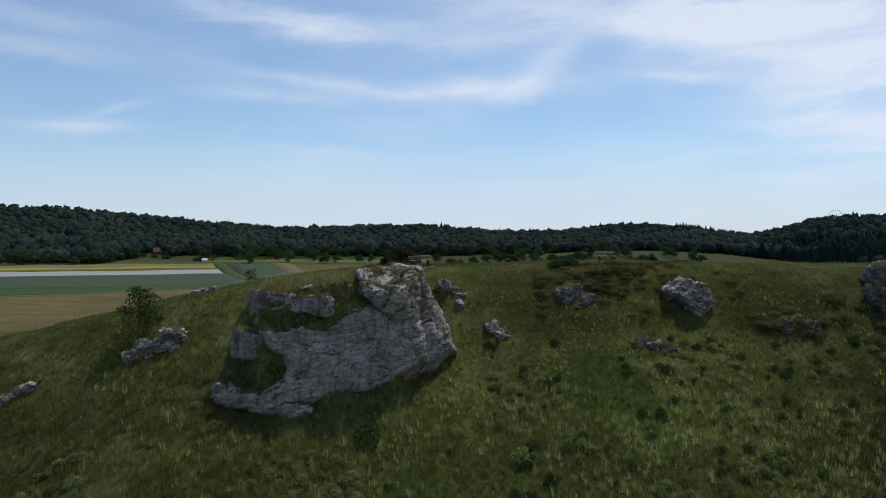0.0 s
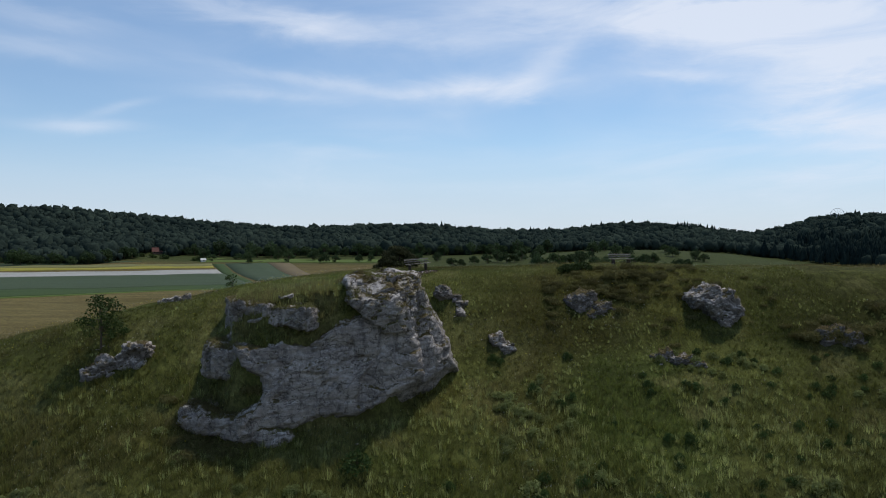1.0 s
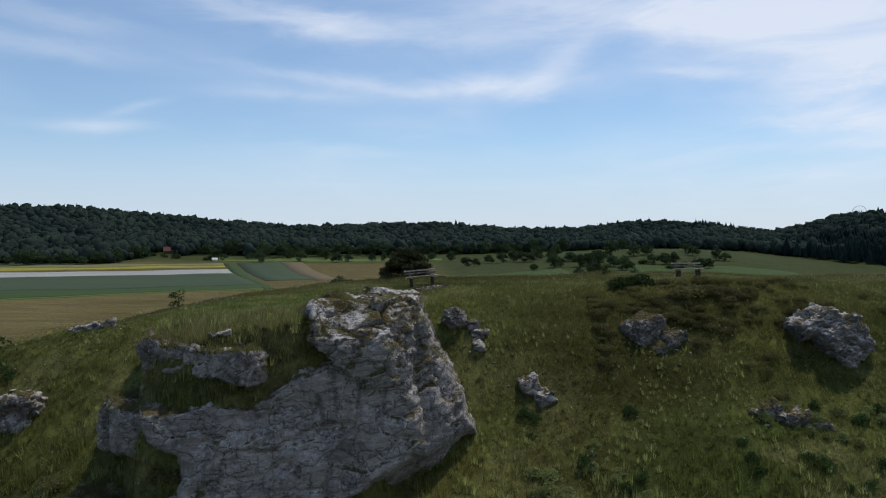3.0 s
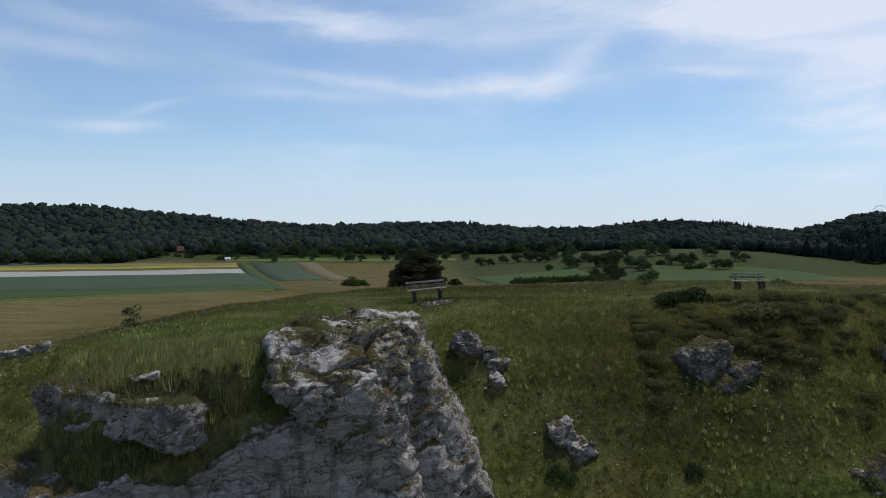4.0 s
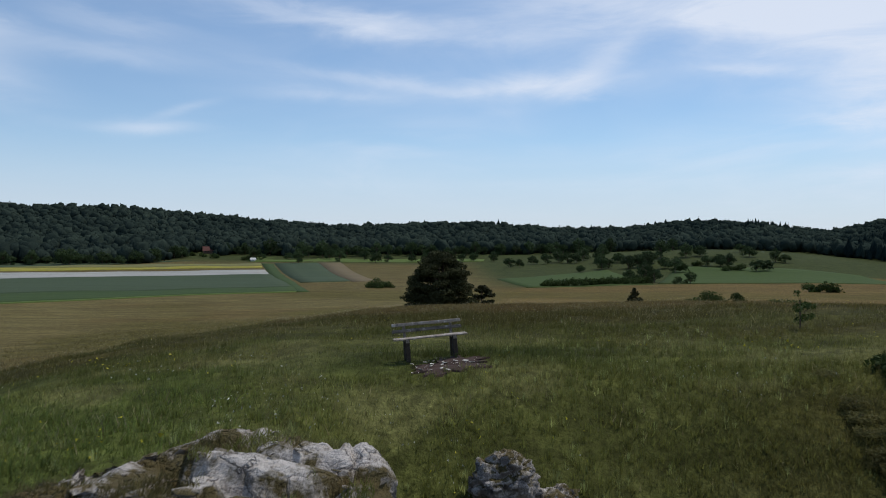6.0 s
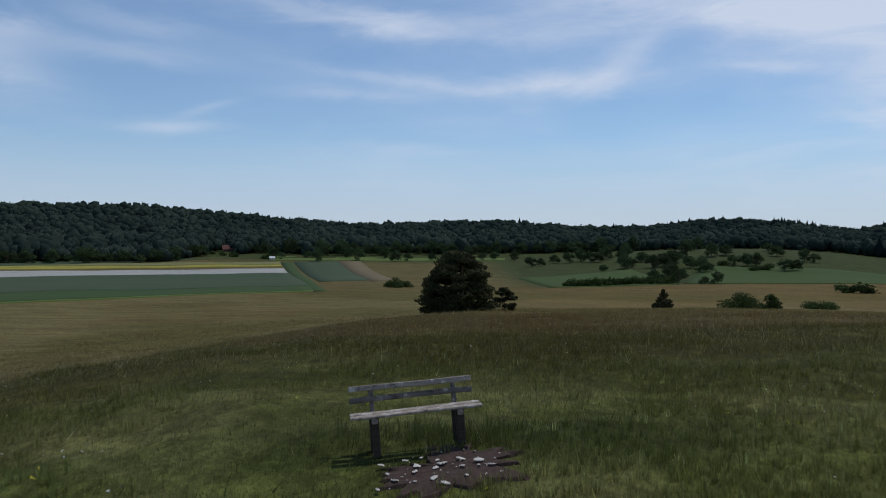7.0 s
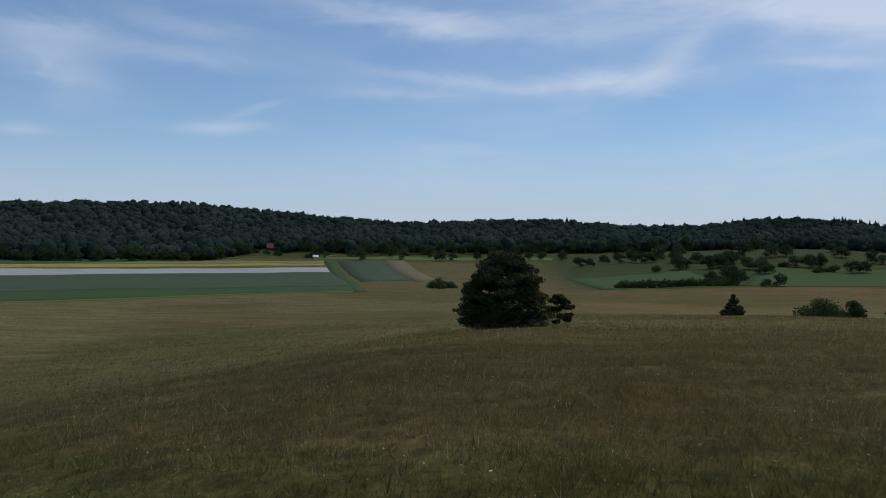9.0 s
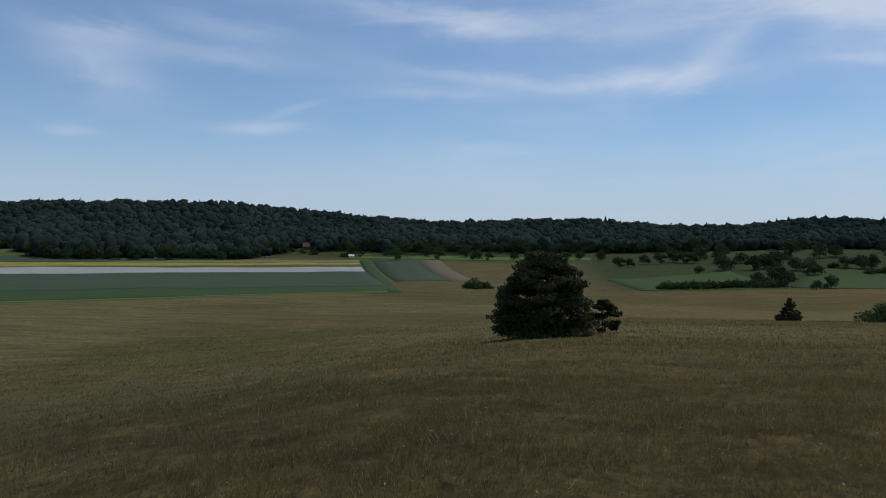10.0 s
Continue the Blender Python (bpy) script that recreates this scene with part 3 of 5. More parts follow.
field("road_track", [(-440, 500), (-433, 500), (-466, 640), (-474, 640)], 0.15, GRAVEL, "pale gravel farm track beside the fields")

# ---------------------------------------------------------------- rocks
def nets(f, lo, hi, h):
    """The surface where f is zero inside a box, as vertices and quads (surface nets)."""
    axes = [np.arange(a, b + h, h) for a, b in zip(lo, hi)]
    X, Y, Z = np.meshgrid(*axes, indexing="ij")
    V = f(X, Y, Z)
    V[0], V[-1], V[:, 0], V[:, -1], V[:, :, 0], V[:, :, -1] = 1, 1, 1, 1, 1, 1
    s = V < 0
    n = V.shape
    c = tuple(k - 1 for k in n)
    count = np.zeros(c)
    total = np.zeros((*c, 3))

    def corner(a, off):
        return a[off[0]:off[0] + c[0], off[1]:off[1] + c[1], off[2]:off[2] + c[2]]

    for axis in range(3):
        for p in ((0, 0), (0, 1), (1, 0), (1, 1)):
            o = list(p)
            o.insert(axis, 0)
            e = list(p)
            e.insert(axis, 1)
            va, vb = corner(V, o), corner(V, e)
            cut = (va < 0) != (vb < 0)
            t = np.where(cut, va / np.where(cut, va - vb, 1), 0)
            count += cut
            for k in range(3):
                total[..., k] += np.where(cut, t if k == axis else o[k], 0)
    active = count > 0
    index = np.full(c, -1, np.int64)
    index[active] = np.arange(active.sum())
    where = np.argwhere(active)
    verts = (where + total[active] / count[active][:, None]) * h + np.array([a[0] for a in axes])
    quads_out = []
    for axis in range(3):
        a = [slice(1, -1)] * 3
        b = [slice(1, -1)] * 3
        a[axis], b[axis] = slice(0, -1), slice(1, None)
        sa, sb = s[tuple(a)], s[tuple(b)]
        u, v = [k for k in range(3) if k != axis]
        for flip in (False, True):
            at = np.argwhere((sa & ~sb) if not flip else (~sa & sb))
            at[:, u] += 1
            at[:, v] += 1
            ring = []
            for du, dv in ((0, 0), (1, 0), (1, 1), (0, 1)):
                q = at.copy()
                q[:, u] -= 1 - du
                q[:, v] -= 1 - dv
                ring.append(index[q[:, 0], q[:, 1], q[:, 2]])
            ring = np.stack(ring, 1)
            if (axis == 1) != flip:
                ring = ring[:, ::-1]
            quads_out.append(ring)
    q = np.concatenate(quads_out)
    return verts, q[(q >= 0).all(1)]


def block(X, Y, Z, at, half, turn=0.0, tip=0.0, r=0.3):
    """Distance to a rounded block, turned about z and tipped sideways (degrees)."""
    ct, st = math.cos(radians(turn)), math.sin(radians(turn))
    x, y, z = X - at[0], Y - at[1], Z - at[2]
    x, y = ct * x + st * y, -st * x + ct * y
    cp, sp = math.cos(radians(tip)), math.sin(radians(tip))
    x, z = cp * x + sp * z, -sp * x + cp * z
    qx, qy, qz = np.abs(x) - half[0] + r, np.abs(y) - half[1] + r, np.abs(z) - half[2] + r
    return np.sqrt(np.maximum(qx, 0) ** 2 + np.maximum(qy, 0) ** 2 + np.maximum(qz, 0) ** 2) + np.minimum(np.maximum(qx, np.maximum(qy, qz)), 0) - r


def fuse(a, b, k):
    """Smooth union."""
    h = np.clip(0.5 + 0.5 * (b - a) / k, 0, 1)
    return b * (1 - h) + a * h - k * h * (1 - h)


def weathering(X, Y, Z, seed, size=1.0, rough=1.0):
    """What frost and water did: broken facets along tipped beds, ledges, cracks and small chips, in metres."""
    wx = X + 0.22 * size * vnoise(X / size, Y / size, Z / size, seed + 7)
    wy = Y + 0.22 * size * vnoise(X / size + 9, Y / size, Z / size, seed + 8)
    bed = Z - 0.20 * wx + 0.10 * wy + 0.12 * size * vnoise(wx / 1.7, wy / 1.7, Z / 1.7, seed + 3)
    d = 0.16 * size * fbm(wx / (2.3 * size), wy / (2.3 * size), Z / (1.9 * size), 2, seed)
    level, gap, tipped = cells(wx / (1.5 * size), wy / (1.5 * size), bed / (0.95 * size), seed + 60)
    d = d + size * (0.26 * (level - 0.5) + 0.55 * tipped + 0.13 * np.exp(-(gap / 0.05) ** 2))
    level, gap, tipped = cells(wx / (0.52 * size) + 5, wy / (0.52 * size), bed / (0.27 * size), seed + 70)
    d = d + size * (0.10 * (level - 0.5) + 0.20 * tipped + 0.05 * np.exp(-(gap / 0.09) ** 2))
    crack = np.abs(vnoise(wx / (1.3 * size), wy / (1.3 * size), Z / (3.0 * size), seed + 40))
    d = d + 0.16 * size * np.exp(-(crack / 0.035) ** 2)
    d = d + 0.035 * vnoise(wx / 0.21, wy / 0.21, bed / 0.12, seed + 50) + 0.05 * size * vnoise(wx / (0.9 * size), wy / (0.9 * size), bed / (0.16 * size), seed + 30)
    return d * rough


def rock_mesh(name, base, lo, hi, h, mat, seed, size=1.0, rough=1.0):
    """A weathered rock: the body from the plain distance function base with broad lumps, its skin then broken up."""
    def f(X, Y, Z):
        d = base(X, Y, Z)
        near = np.abs(d) < 0.5 * size
        d[near] += 0.20 * size * rough * fbm(X[near] / (2.1 * size), Y[near] / (2.1 * size), Z[near] / (1.7 * size), 2, seed + 5)
        return d
    v, q = nets(f, lo, hi, h)
    n = np.cross(v[q[:, 2]] - v[q[:, 0]], v[q[:, 3]] - v[q[:, 1]])
    out = np.stack([sum(np.bincount(q[:, c], n[:, k], len(v)) for c in range(4)) for k in range(3)], 1)
    out /= np.linalg.norm(out, axis=1)[:, None] + 1e-9
    v = v - out * weathering(v[:, 0], v[:, 1], v[:, 2], seed, size, rough)[:, None]
    return mesh_from(name, v, q, mat, smooth=True)


def across(X, Y):
    """Along the crag's front, and how far a point stands out before it."""
    return 0.94 * (X + 6) + 0.34 * (Y - 41.82), 0.34 * (X + 6) - 0.94 * (Y - 41.82)


def flank(X, Y, Z):
    """The crag's right side: a buttress turned half away below, leaning back above."""
    low = 0.84 * (X + 1.25) - 0.50 * (Y - 43.6) + 0.15 * (Z + 5)
    high = 0.90 * (X + 1.36) + 0.40 * (Z + 0.28)
    groove = 0.30 * np.exp(-((0.5 * (X + 0.75) + 0.84 * (Y - 44.4)) / 0.30) ** 2)
    return np.maximum(low, high) + groove


def wall(X, Y, Z):
    """The crag's main body: a steep front, a rim that climbs towards the cap, a hollow and an undercut foot."""
    u, w = across(X, Y)
    d = w + 0.06 * (Z + 4.0) + 0.04 * (u - 1.0) ** 2 * 0.3
    d = np.maximum(d, flank(X, Y, Z))
    back = -w - 1.6 * np.maximum(0, -2.4 - u)
    d = np.maximum(d, (Z - curve(u, RIM) - 1.1 * np.maximum(back - 0.42, 0) - 1.7 * np.maximum(back - 1.25, 0)) * 0.5)
    d = np.maximum(d, Z + 0.75 + 0.07 * np.maximum(0, -4.5 - X))
    d = np.maximum(d, 0.8 * (curve(Z, [(-6.6, -3.9), (-6.0, -2.75), (-4.7, -2.65), (-4.2, -3.4), (-3.0, -3.9)]) - u))
    d = np.maximum(d, 0.78 * (curve(u, [(-4, -7.6), (-2.2, -7.05), (-1, -6.95), (0.3, -6.7), (2.8, -6.45), (3.7, -5.75), (5.1, -5.1), (8, -3.1)]) - Z) + 0.58 * w)
    d = np.maximum(d, np.maximum(Y - 50.5, -9.5 - Z))
    d = fuse(d, block(X, Y, Z, (-4.6, 47.4, -6.5), (3.9, 2.6, 3.0), 18, 0, 1.0), 0.4)
    return fuse(d, block(X, Y, Z, (-8.9, 46.3, -5.2), (2.7, 2.2, 2.2), -8, 0, 0.6), 0.3)


def cap(X, Y, Z):
    """The block on top, its lower left edge hanging over the turf bank."""
    d = block(X, Y, Z, (-3.35, 46.1, -1.35), (2.45, 3.35, 1.45), 20, -2, 0.35)
    d = d + 0.05 * (46 - Y) * (Z > -1)
    d = np.maximum(d, -(X + 5.4) * 0.64 - (Z + 0.5) * 0.77)
    u, w = across(X, Y)
    d = np.maximum(d, (Z + 0.80 + 0.72 * w) * 0.82)
    d = np.maximum(d, (Z - 0.30 - 0.55 * (X + 4.3)) * 0.87)
    return np.maximum(d, flank(X, Y, Z) - 0.05)


CRAG_PARTS = [("wall", wall, (-12.4, 39.6, -9.7), (2.0, 49.5, 0.2), 0.08, ""),
              ("cap_block", cap, (-6.6, 42.0, -3.4), (0.8, 50.6, 1.0), 0.053, "overhanging block with a stony turf top"),
              ("jutting_block", lambda X, Y, Z: block(X, Y, Z, (-10.4, 43.8, -4.25), (1.55, 1.35, 0.92), -20, -5, 0.4), (-13.0, 41.4, -6.0), (-8.2, 46.2, -2.6), 0.065, "squat block jutting over a hollow"),
              ("upper_ledge", lambda X, Y, Z: block(X, Y, Z, (-8.1, 43.3, -1.78), (2.2, 1.35, 0.6), -18, -4, 0.25), (-11.2, 41.2, -3.3), (-5.2, 46.6, -0.4), 0.06, "weathered ledge above a turf bank"),
              ("foot_ledge", lambda X, Y, Z: block(X, Y, Z, (-9.9, 42.7, -7.25), (2.9, 1.6, 0.62), -8, -13, 0.3), (-13.9, 40.0, -9.6), (-5.8, 46.0, -5.0), 0.075, "pale ledge at the crag's foot")]
big_rock = thing("rock_outcrop", Matrix.Identity(4), "large grey limestone crag with grassy ledges on the slope", "rock")
for i, (nm, fn, lo, hi, h, lab) in enumerate(CRAG_PARTS):
    mesh_part(nm, rock_mesh(nm, fn, lo, hi, h, ROCK_CAP if nm == "cap_block" else ROCK, 11 + 3 * i, 1.0 if nm in ("wall", "cap_block") else 0.75, 0.5 if nm == "wall" else 0.7), big_rock, lab)


def rock(label, parts_list, seed, mat=ROCK, size=0.6, h=0.07, name="rock", round_share=0.3):
    """A smaller rock from blocks (x, y, height over the ground, half sizes, turn, tip), sunk into the turf."""
    blocks = [((x, y, float(land(x, y)) + up), half, turn, tip) for x, y, up, half, turn, tip in parts_list]

    def base(X, Y, Z):
        d = None
        for at, half, turn, tip in blocks:
            b = block(X, Y, Z, at, half, turn, tip, round_share * min(half))
            d = b if d is None else fuse(d, b, 0.1)
        return d
    lo = np.min([np.array(at) - 1.5 * max(half) - 0.3 for at, half, _, _ in blocks], 0)
    hi = np.max([np.array(at) + 1.5 * max(half) + 0.3 for at, half, _, _ in blocks], 0)
    return tagged(new(name, rock_mesh(name, base, lo, hi, h, mat, seed, size * 0.75, 1.5)), label, "rock", "rocks on the slope")


rock("jagged pale limestone rock beside a young tree", [(-16.7, 46.3, 0.0, (0.7, 0.65, 0.75), 10, 8), (-17.8, 46.0, -0.05, (0.8, 0.6, 0.5), 20, 14), (-18.9, 45.7, -0.05, (0.55, 0.45, 0.36), 5, 10)], 51, ROCK_BARE)
rock("rounded grey boulder in the turf behind the crag", [(-0.1, 52.4, 0.28, (0.52, 0.50, 0.52), 20, 5)], 52, ROCK_BARE, 0.25, 0.04, round_share=0.95)
rock("broken stones beside a grey boulder", [(0.75, 52.4, 0.02, (0.28, 0.3, 0.22), 20, 5), (1.05, 52.0, -0.04, (0.26, 0.26, 0.22), 50, 9), (1.0, 51.5, -0.05, (0.3, 0.26, 0.18), 10, -9)], 53, ROCK_BARE, 0.3, 0.04)
rock("small pale rock under dry grass", [(3.15, 50.1, 0.12, (0.40, 0.4, 0.36), 10, 18), (3.7, 49.7, 0.05, (0.42, 0.4, 0.28), 25, 12)], 54, ROCK_BARE, 0.4, 0.05)
rock("dark weathered rock face in the heath mound", [(8.6, 52.9, -0.38, (0.85, 0.8, 0.75), 25, 24), (9.5, 52.3, -0.40, (0.9, 0.6, 0.42), 20, 30)], 55, ROCK_DARK, 0.4, 0.05)
rock("wedge-shaped limestone rock with a pale top", [(16.9, 51.7, 0.4, (0.9, 0.8, 0.95), 15, 30), (15.9, 52.3, 0.75, (0.9, 0.8, 0.45), 10, 28)], 56, ROCK_BARE, 0.45, 0.06)
rock("low broken rock ledge on the slope", [(12.4, 48.6, -0.12, (0.7, 0.5, 0.30), 10, 16), (13.4, 48.3, -0.12, (0.65, 0.5, 0.34), 20, 12), (14.2, 48.0, -0.12, (0.5, 0.4, 0.26), -10, 5)], 57, ROCK_DARK, 0.45)
rock("dark overgrown rock ledge", [(22.7, 50.2, 0.1, (0.75, 0.6, 0.5), 10, 8), (23.7, 50.0, 0.05, (0.65, 0.6, 0.5), 30, 10)], 58, ROCK_DARK, 0.5)
rock("big dark crag with a grassy top", [(31.8, 52.6, 0.4, (2.4, 2.0, 2.3), -12, 6), (29.8, 51.8, 0.6, (0.9, 0.9, 1.0), 10, 5), (34.0, 51.4, 0.0, (1.8, 1.8, 2.0), 20, 0)], 59, ROCK_DARK, 0.9, 0.1)
rock("low pale rock ledge in the grass", [(-17.3, 52.7, 0.02, (0.65, 0.45, 0.26), 15, 12), (-16.5, 53.1, 0.1, (0.4, 0.35, 0.26), 15, 12)], 60, ROCK_BARE, 0.4, 0.06)
rock("flat pale rocks breaking through the turf", [(-25.2, 45.2, -0.1, (0.6, 0.5, 0.28), 10, 16), (-26.2, 44.8, -0.1, (0.8, 0.6, 0.3), 30, 10)], 61, ROCK_BARE, 0.4)
rock("small white stone on the turf", [(-7.8, 42.75, 0.02, (0.32, 0.18, 0.07), 25, 8)], 62, ROCK_BARE, 0.2, 0.04, "stone")

# ---------------------------------------------------------------- trees and bushes
def tube(points, radii, sides=7):
    """A tapered limb along points: vertices and quads."""
    verts, faces = [], []
    pts = [Vector(p) for p in points]
    for i, (p, r) in enumerate(zip(pts, radii)):
        t = (pts[min(i + 1, len(pts) - 1)] - pts[max(i - 1, 0)]).normalized()
        a = t.orthogonal().normalized()
        b = t.cross(a)
        for k in range(sides):
            w = 2 * math.pi * k / sides
            verts.append(p + (a * math.cos(w) + b * math.sin(w)) * r)
    for i in range(len(pts) - 1):
        for k in range(sides):
            j = (k + 1) % sides
            faces.append((i * sides + k, i * sides + j, (i + 1) * sides + j, (i + 1) * sides + k))
    return np.array([tuple(v) for v in verts]), np.array(faces)


def joined(pieces):
    verts, faces, n = [], [], 0
    for v, f in pieces:
        verts.append(v)
        faces.append(f + n)
        n += len(v)
    return np.concatenate(verts), np.concatenate(faces)


def leaves(rng, centres, radii, count, size, flat=1.0):
    """Small leaf sprays (one triangle each) strewn through lumps of foliage, thickest at the lumps' skins."""
    k = rng.choice(len(centres), count, p=np.prod(radii, 1) ** 0.67 / np.sum(np.prod(radii, 1) ** 0.67))
    d = rng.normal(size=(count, 3))
    d /= np.linalg.norm(d, axis=1)[:, None]
    p = centres[k] + d * radii[k] * (0.45 + 0.6 * rng.random((count, 1)) ** 0.6)
    a = rng.normal(size=(count, 3)) * (1, 1, flat)
    a /= np.linalg.norm(a, axis=1)[:, None]
    b = np.cross(a, d + 0.5 * rng.normal(size=(count, 3)))
    b /= np.linalg.norm(b, axis=1)[:, None] + 1e-6
    s = size * (0.6 + 0.8 * rng.random((count, 1)))
    tri = np.stack((p - a * s * 0.55, p + a * s * 0.55 + b * s * 0.1, p + b * s), 1).reshape(-1, 3)
    return tri, np.arange(count * 3).reshape(-1, 3)


def tree(name, rng, m, tall, wide, trunk_share, lumps, count, size, leaf_mat, label, category, group="", trunk_r=0.0, shape="round", pads=False, lump=1.0):
    """A tree or bush: tapered trunk with limbs, and a crown of many leaf sprays in uneven lumps."""
    ob = thing(name, m, label, category, group)
    c, r = [], []
    for i in range(lumps):
        h = rng.random() ** (0.75 if shape == "round" else 1.3)
        if shape == "round":
            reach = math.sqrt(max(0.05, 1 - (1.75 * h - 0.72) ** 2))
        elif shape == "dome":
            reach = math.sqrt(max(0.04, 1 - (1.06 * h) ** 2.4))
        else:
            reach = 1.02 - h
        w = rng.random() * 2 * math.pi
        q = reach * (0.35 + 0.62 * math.sqrt(rng.random())) * wide / 2
        s = (lump * wide * (0.13 + 0.09 * rng.random())) * (1 if shape != "cone" else 0.45 + 0.7 * (1 - h))
        z = tall * (trunk_share + (1 - trunk_share) * h) - s * 0.35
        c.append((math.cos(w) * q, math.sin(w) * q, max(z, s * 0.45)))
        r.append((s * (1.0 if pads else 1.25), s * (1.0 if pads else 1.25), s * (0.36 if pads else 0.85)))
    c, r = np.array(c), np.array(r)
    limbs = []
    tr = trunk_r or tall * 0.028
    lean = rng.normal(size=2) * 0.03 * tall
    knee = (lean[0], lean[1], tall * 0.45)
    limbs.append(tube([(0, 0, -0.3), (lean[0] * 0.4, lean[1] * 0.4, tall * 0.2), knee, (lean[0] * 1.4, lean[1] * 1.4, tall * 0.85)], [tr * 1.25, tr, tr * 0.75, tr * 0.2]))
    for i in range(min(lumps, 16)):
        t = 0.15 + 0.55 * rng.random()
        s = Vector((lean[0] * t, lean[1] * t, tall * t * 0.8))
        e = Vector(c[i])
        mid = s.lerp(e, 0.5) + Vector((0, 0, 0.06 * tall))
        limbs.append(tube([s, mid, e], [tr * 0.45, tr * 0.3, tr * 0.1], 5))
    mesh_part("trunk", mesh_from("trunk", *joined(limbs), BARK, smooth=True), ob)
    mesh_part("crown", mesh_from("crown", *leaves(rng, c, r, count, size, 0.5 if pads else 1.0), leaf_mat), ob)
    return ob


def on(x, y, turn=0.0, up=0.0):
    return pose(x, y, float(land(x, y)) + up, 0, 0, turn)


def scaled(x, y, turn, s, sz=None):
    return on(x, y, turn) @ Matrix.Diagonal((s, s, sz or s, 1))


rng = np.random.default_rng(4)
tree("pine_tree", rng, on(-10.4, 150), 8.6, 9.2, 0.08, 190, 44000, 0.23, NEEDLES, "broad dark-green pine tree standing alone in the meadow", "tree", "", 0.34, "dome", True, 0.72)
tree("young_pine", rng, on(-4.9, 158, 40), 3.6, 3.4, 0.05, 22, 2600, 0.24, NEEDLES, "small pine beside the big pine", "tree", "", 0.07, "round", True)
tree("young_tree", rng, on(-19.2, 47.2), 2.9, 2.3, 0.32, 26, 1500, 0.12, BUSH_LEAF, "slim young tree with an open crown behind a rock", "tree", "", 0.05, "round")
tree("small_pine", rng, on(30.3, 242), 4.6, 5.4, 0.0, 30, 3200, 0.34, NEEDLES, "low bushy pine in the hay meadow", "tree", "", 0.1, "cone", True)
for x, y, tall, wide in ((51.5, 254, 3.8, 9.5), (62, 266, 3.8, 5.0), (82, 285, 1.3, 8.0)):
    tree("bush", rng, on(x, y, 30), tall, wide, 0.0, 34, 3400, 0.38, BUSH_LEAF, "wide grey-green thicket in the hay meadow", "bush", "bushes in the meadow", 0.08, "dome")
tree("bush", rng, on(-71, 440), 5.0, 9.5, 0.0, 26, 2200, 0.5, BUSH_LEAF, "dark green bush at the meadow's edge", "bush", "bushes in the meadow", 0.1, "dome")
tree("bush", rng, on(-67, 443), 3.0, 7.5, 0.0, 20, 1400, 0.5, BUSH_LEAF, "low green bush at the meadow's edge", "bush", "bushes in the meadow", 0.1, "dome")
tree("juniper_bush", rng, on(9.2, 57.0), 0.55, 1.5, 0.0, 22, 1500, 0.10, BUSH_LEAF, "low dark juniper bush on the lip of the slope", "bush", "", 0.03, "dome")
tree("juniper_bush", rng, on(8.2, 56.6), 0.45, 1.3, 0.0, 20, 1200, 0.10, BUSH_LEAF, "low dark juniper bush on the lip of the slope", "bush", "", 0.03, "dome")
tree("sapling", rng, on(-14.6, 57.0), 1.1, 0.9, 0.25, 10, 420, 0.07, BUSH_LEAF, "thin sapling in the tall grass", "tree", "", 0.02)
tree("sapling", rng, on(8.6, 64.0), 1.2, 0.7, 0.2, 10, 420, 0.07, BUSH_LEAF, "thin sapling in the tall grass", "tree", "", 0.02)

# the valley's single trees: four built, the rest copied
PROTO = [tree("valley_tree", rng, on(-168, 782), 11, 10, 0.22, 24, 1200, 0.9, TREE_LEAF, "round leafy tree in the valley", "tree", "valley trees"),
         tree("valley_tree", rng, on(-130, 766), 9, 10, 0.2, 22, 1100, 0.9, TREE_LEAF, "round leafy tree in the valley", "tree", "valley trees"),
         tree("valley_tree", rng, on(-201, 755), 13, 10, 0.15, 26, 1200, 0.9, TREE_LEAF, "tall leafy tree in the valley", "tree", "valley trees")]
HEDGE_BUSH = tree("hedge_bush", rng, on(18.4, 459), 3.6, 8, 0.0, 22, 1000, 0.65, BUSH_LEAF, "dark dense hedge bush", "bush", "hedge bushes", 0.1, "dome")
# (x, y, scale) of the single trees on the lawns and before the wood
SINGLE = [(-121, 782, .9), (-99, 795, .9), (-88, 800, .8), (-52, 797, .9), (-40, 800, 1.0), (-20, 790, .9), (-4, 690, 1.0), (4, 693, .8), (-256, 790, 1.1), (-246, 786, .8), (-225, 806, 1.0), (-185, 810, 1.0), (-150, 815, 1.1),
          (47.6, 618, .75), (66, 645, 1.1), (72, 652, .9), (69, 517, .95), (77, 515, 1.05), (82, 511, .9), (91, 488, .62), (100, 499, .75), (86, 645, 1.1), (94, 650, 1.3), (101, 654, 1.2), (108, 671, 1.0), (111, 633, 1.1), (118, 629, .9), (112, 601, 1.0), (118, 604, .8),
          (139, 694, 1.1), (45, 716, 1.2), (52, 712, 1.0), (38, 731, 1.1), (143, 637, 1.0), (151, 634, 1.1), (158, 636, .9), (168, 604, 1.0), (176, 606, .9), (142, 763, 1.0), (193, 734, .9), (188, 690, 1.2), (199, 660, .9), (205, 656, .8), (151, 697, 1.2), (120, 700, 1.3), (104, 668, 1.1), (84, 690, 1.1), (70, 700, 1.0), (28, 722, 1.0), (16, 728, 1.0), (60, 735, 1.2), (78, 745, 1.1)]
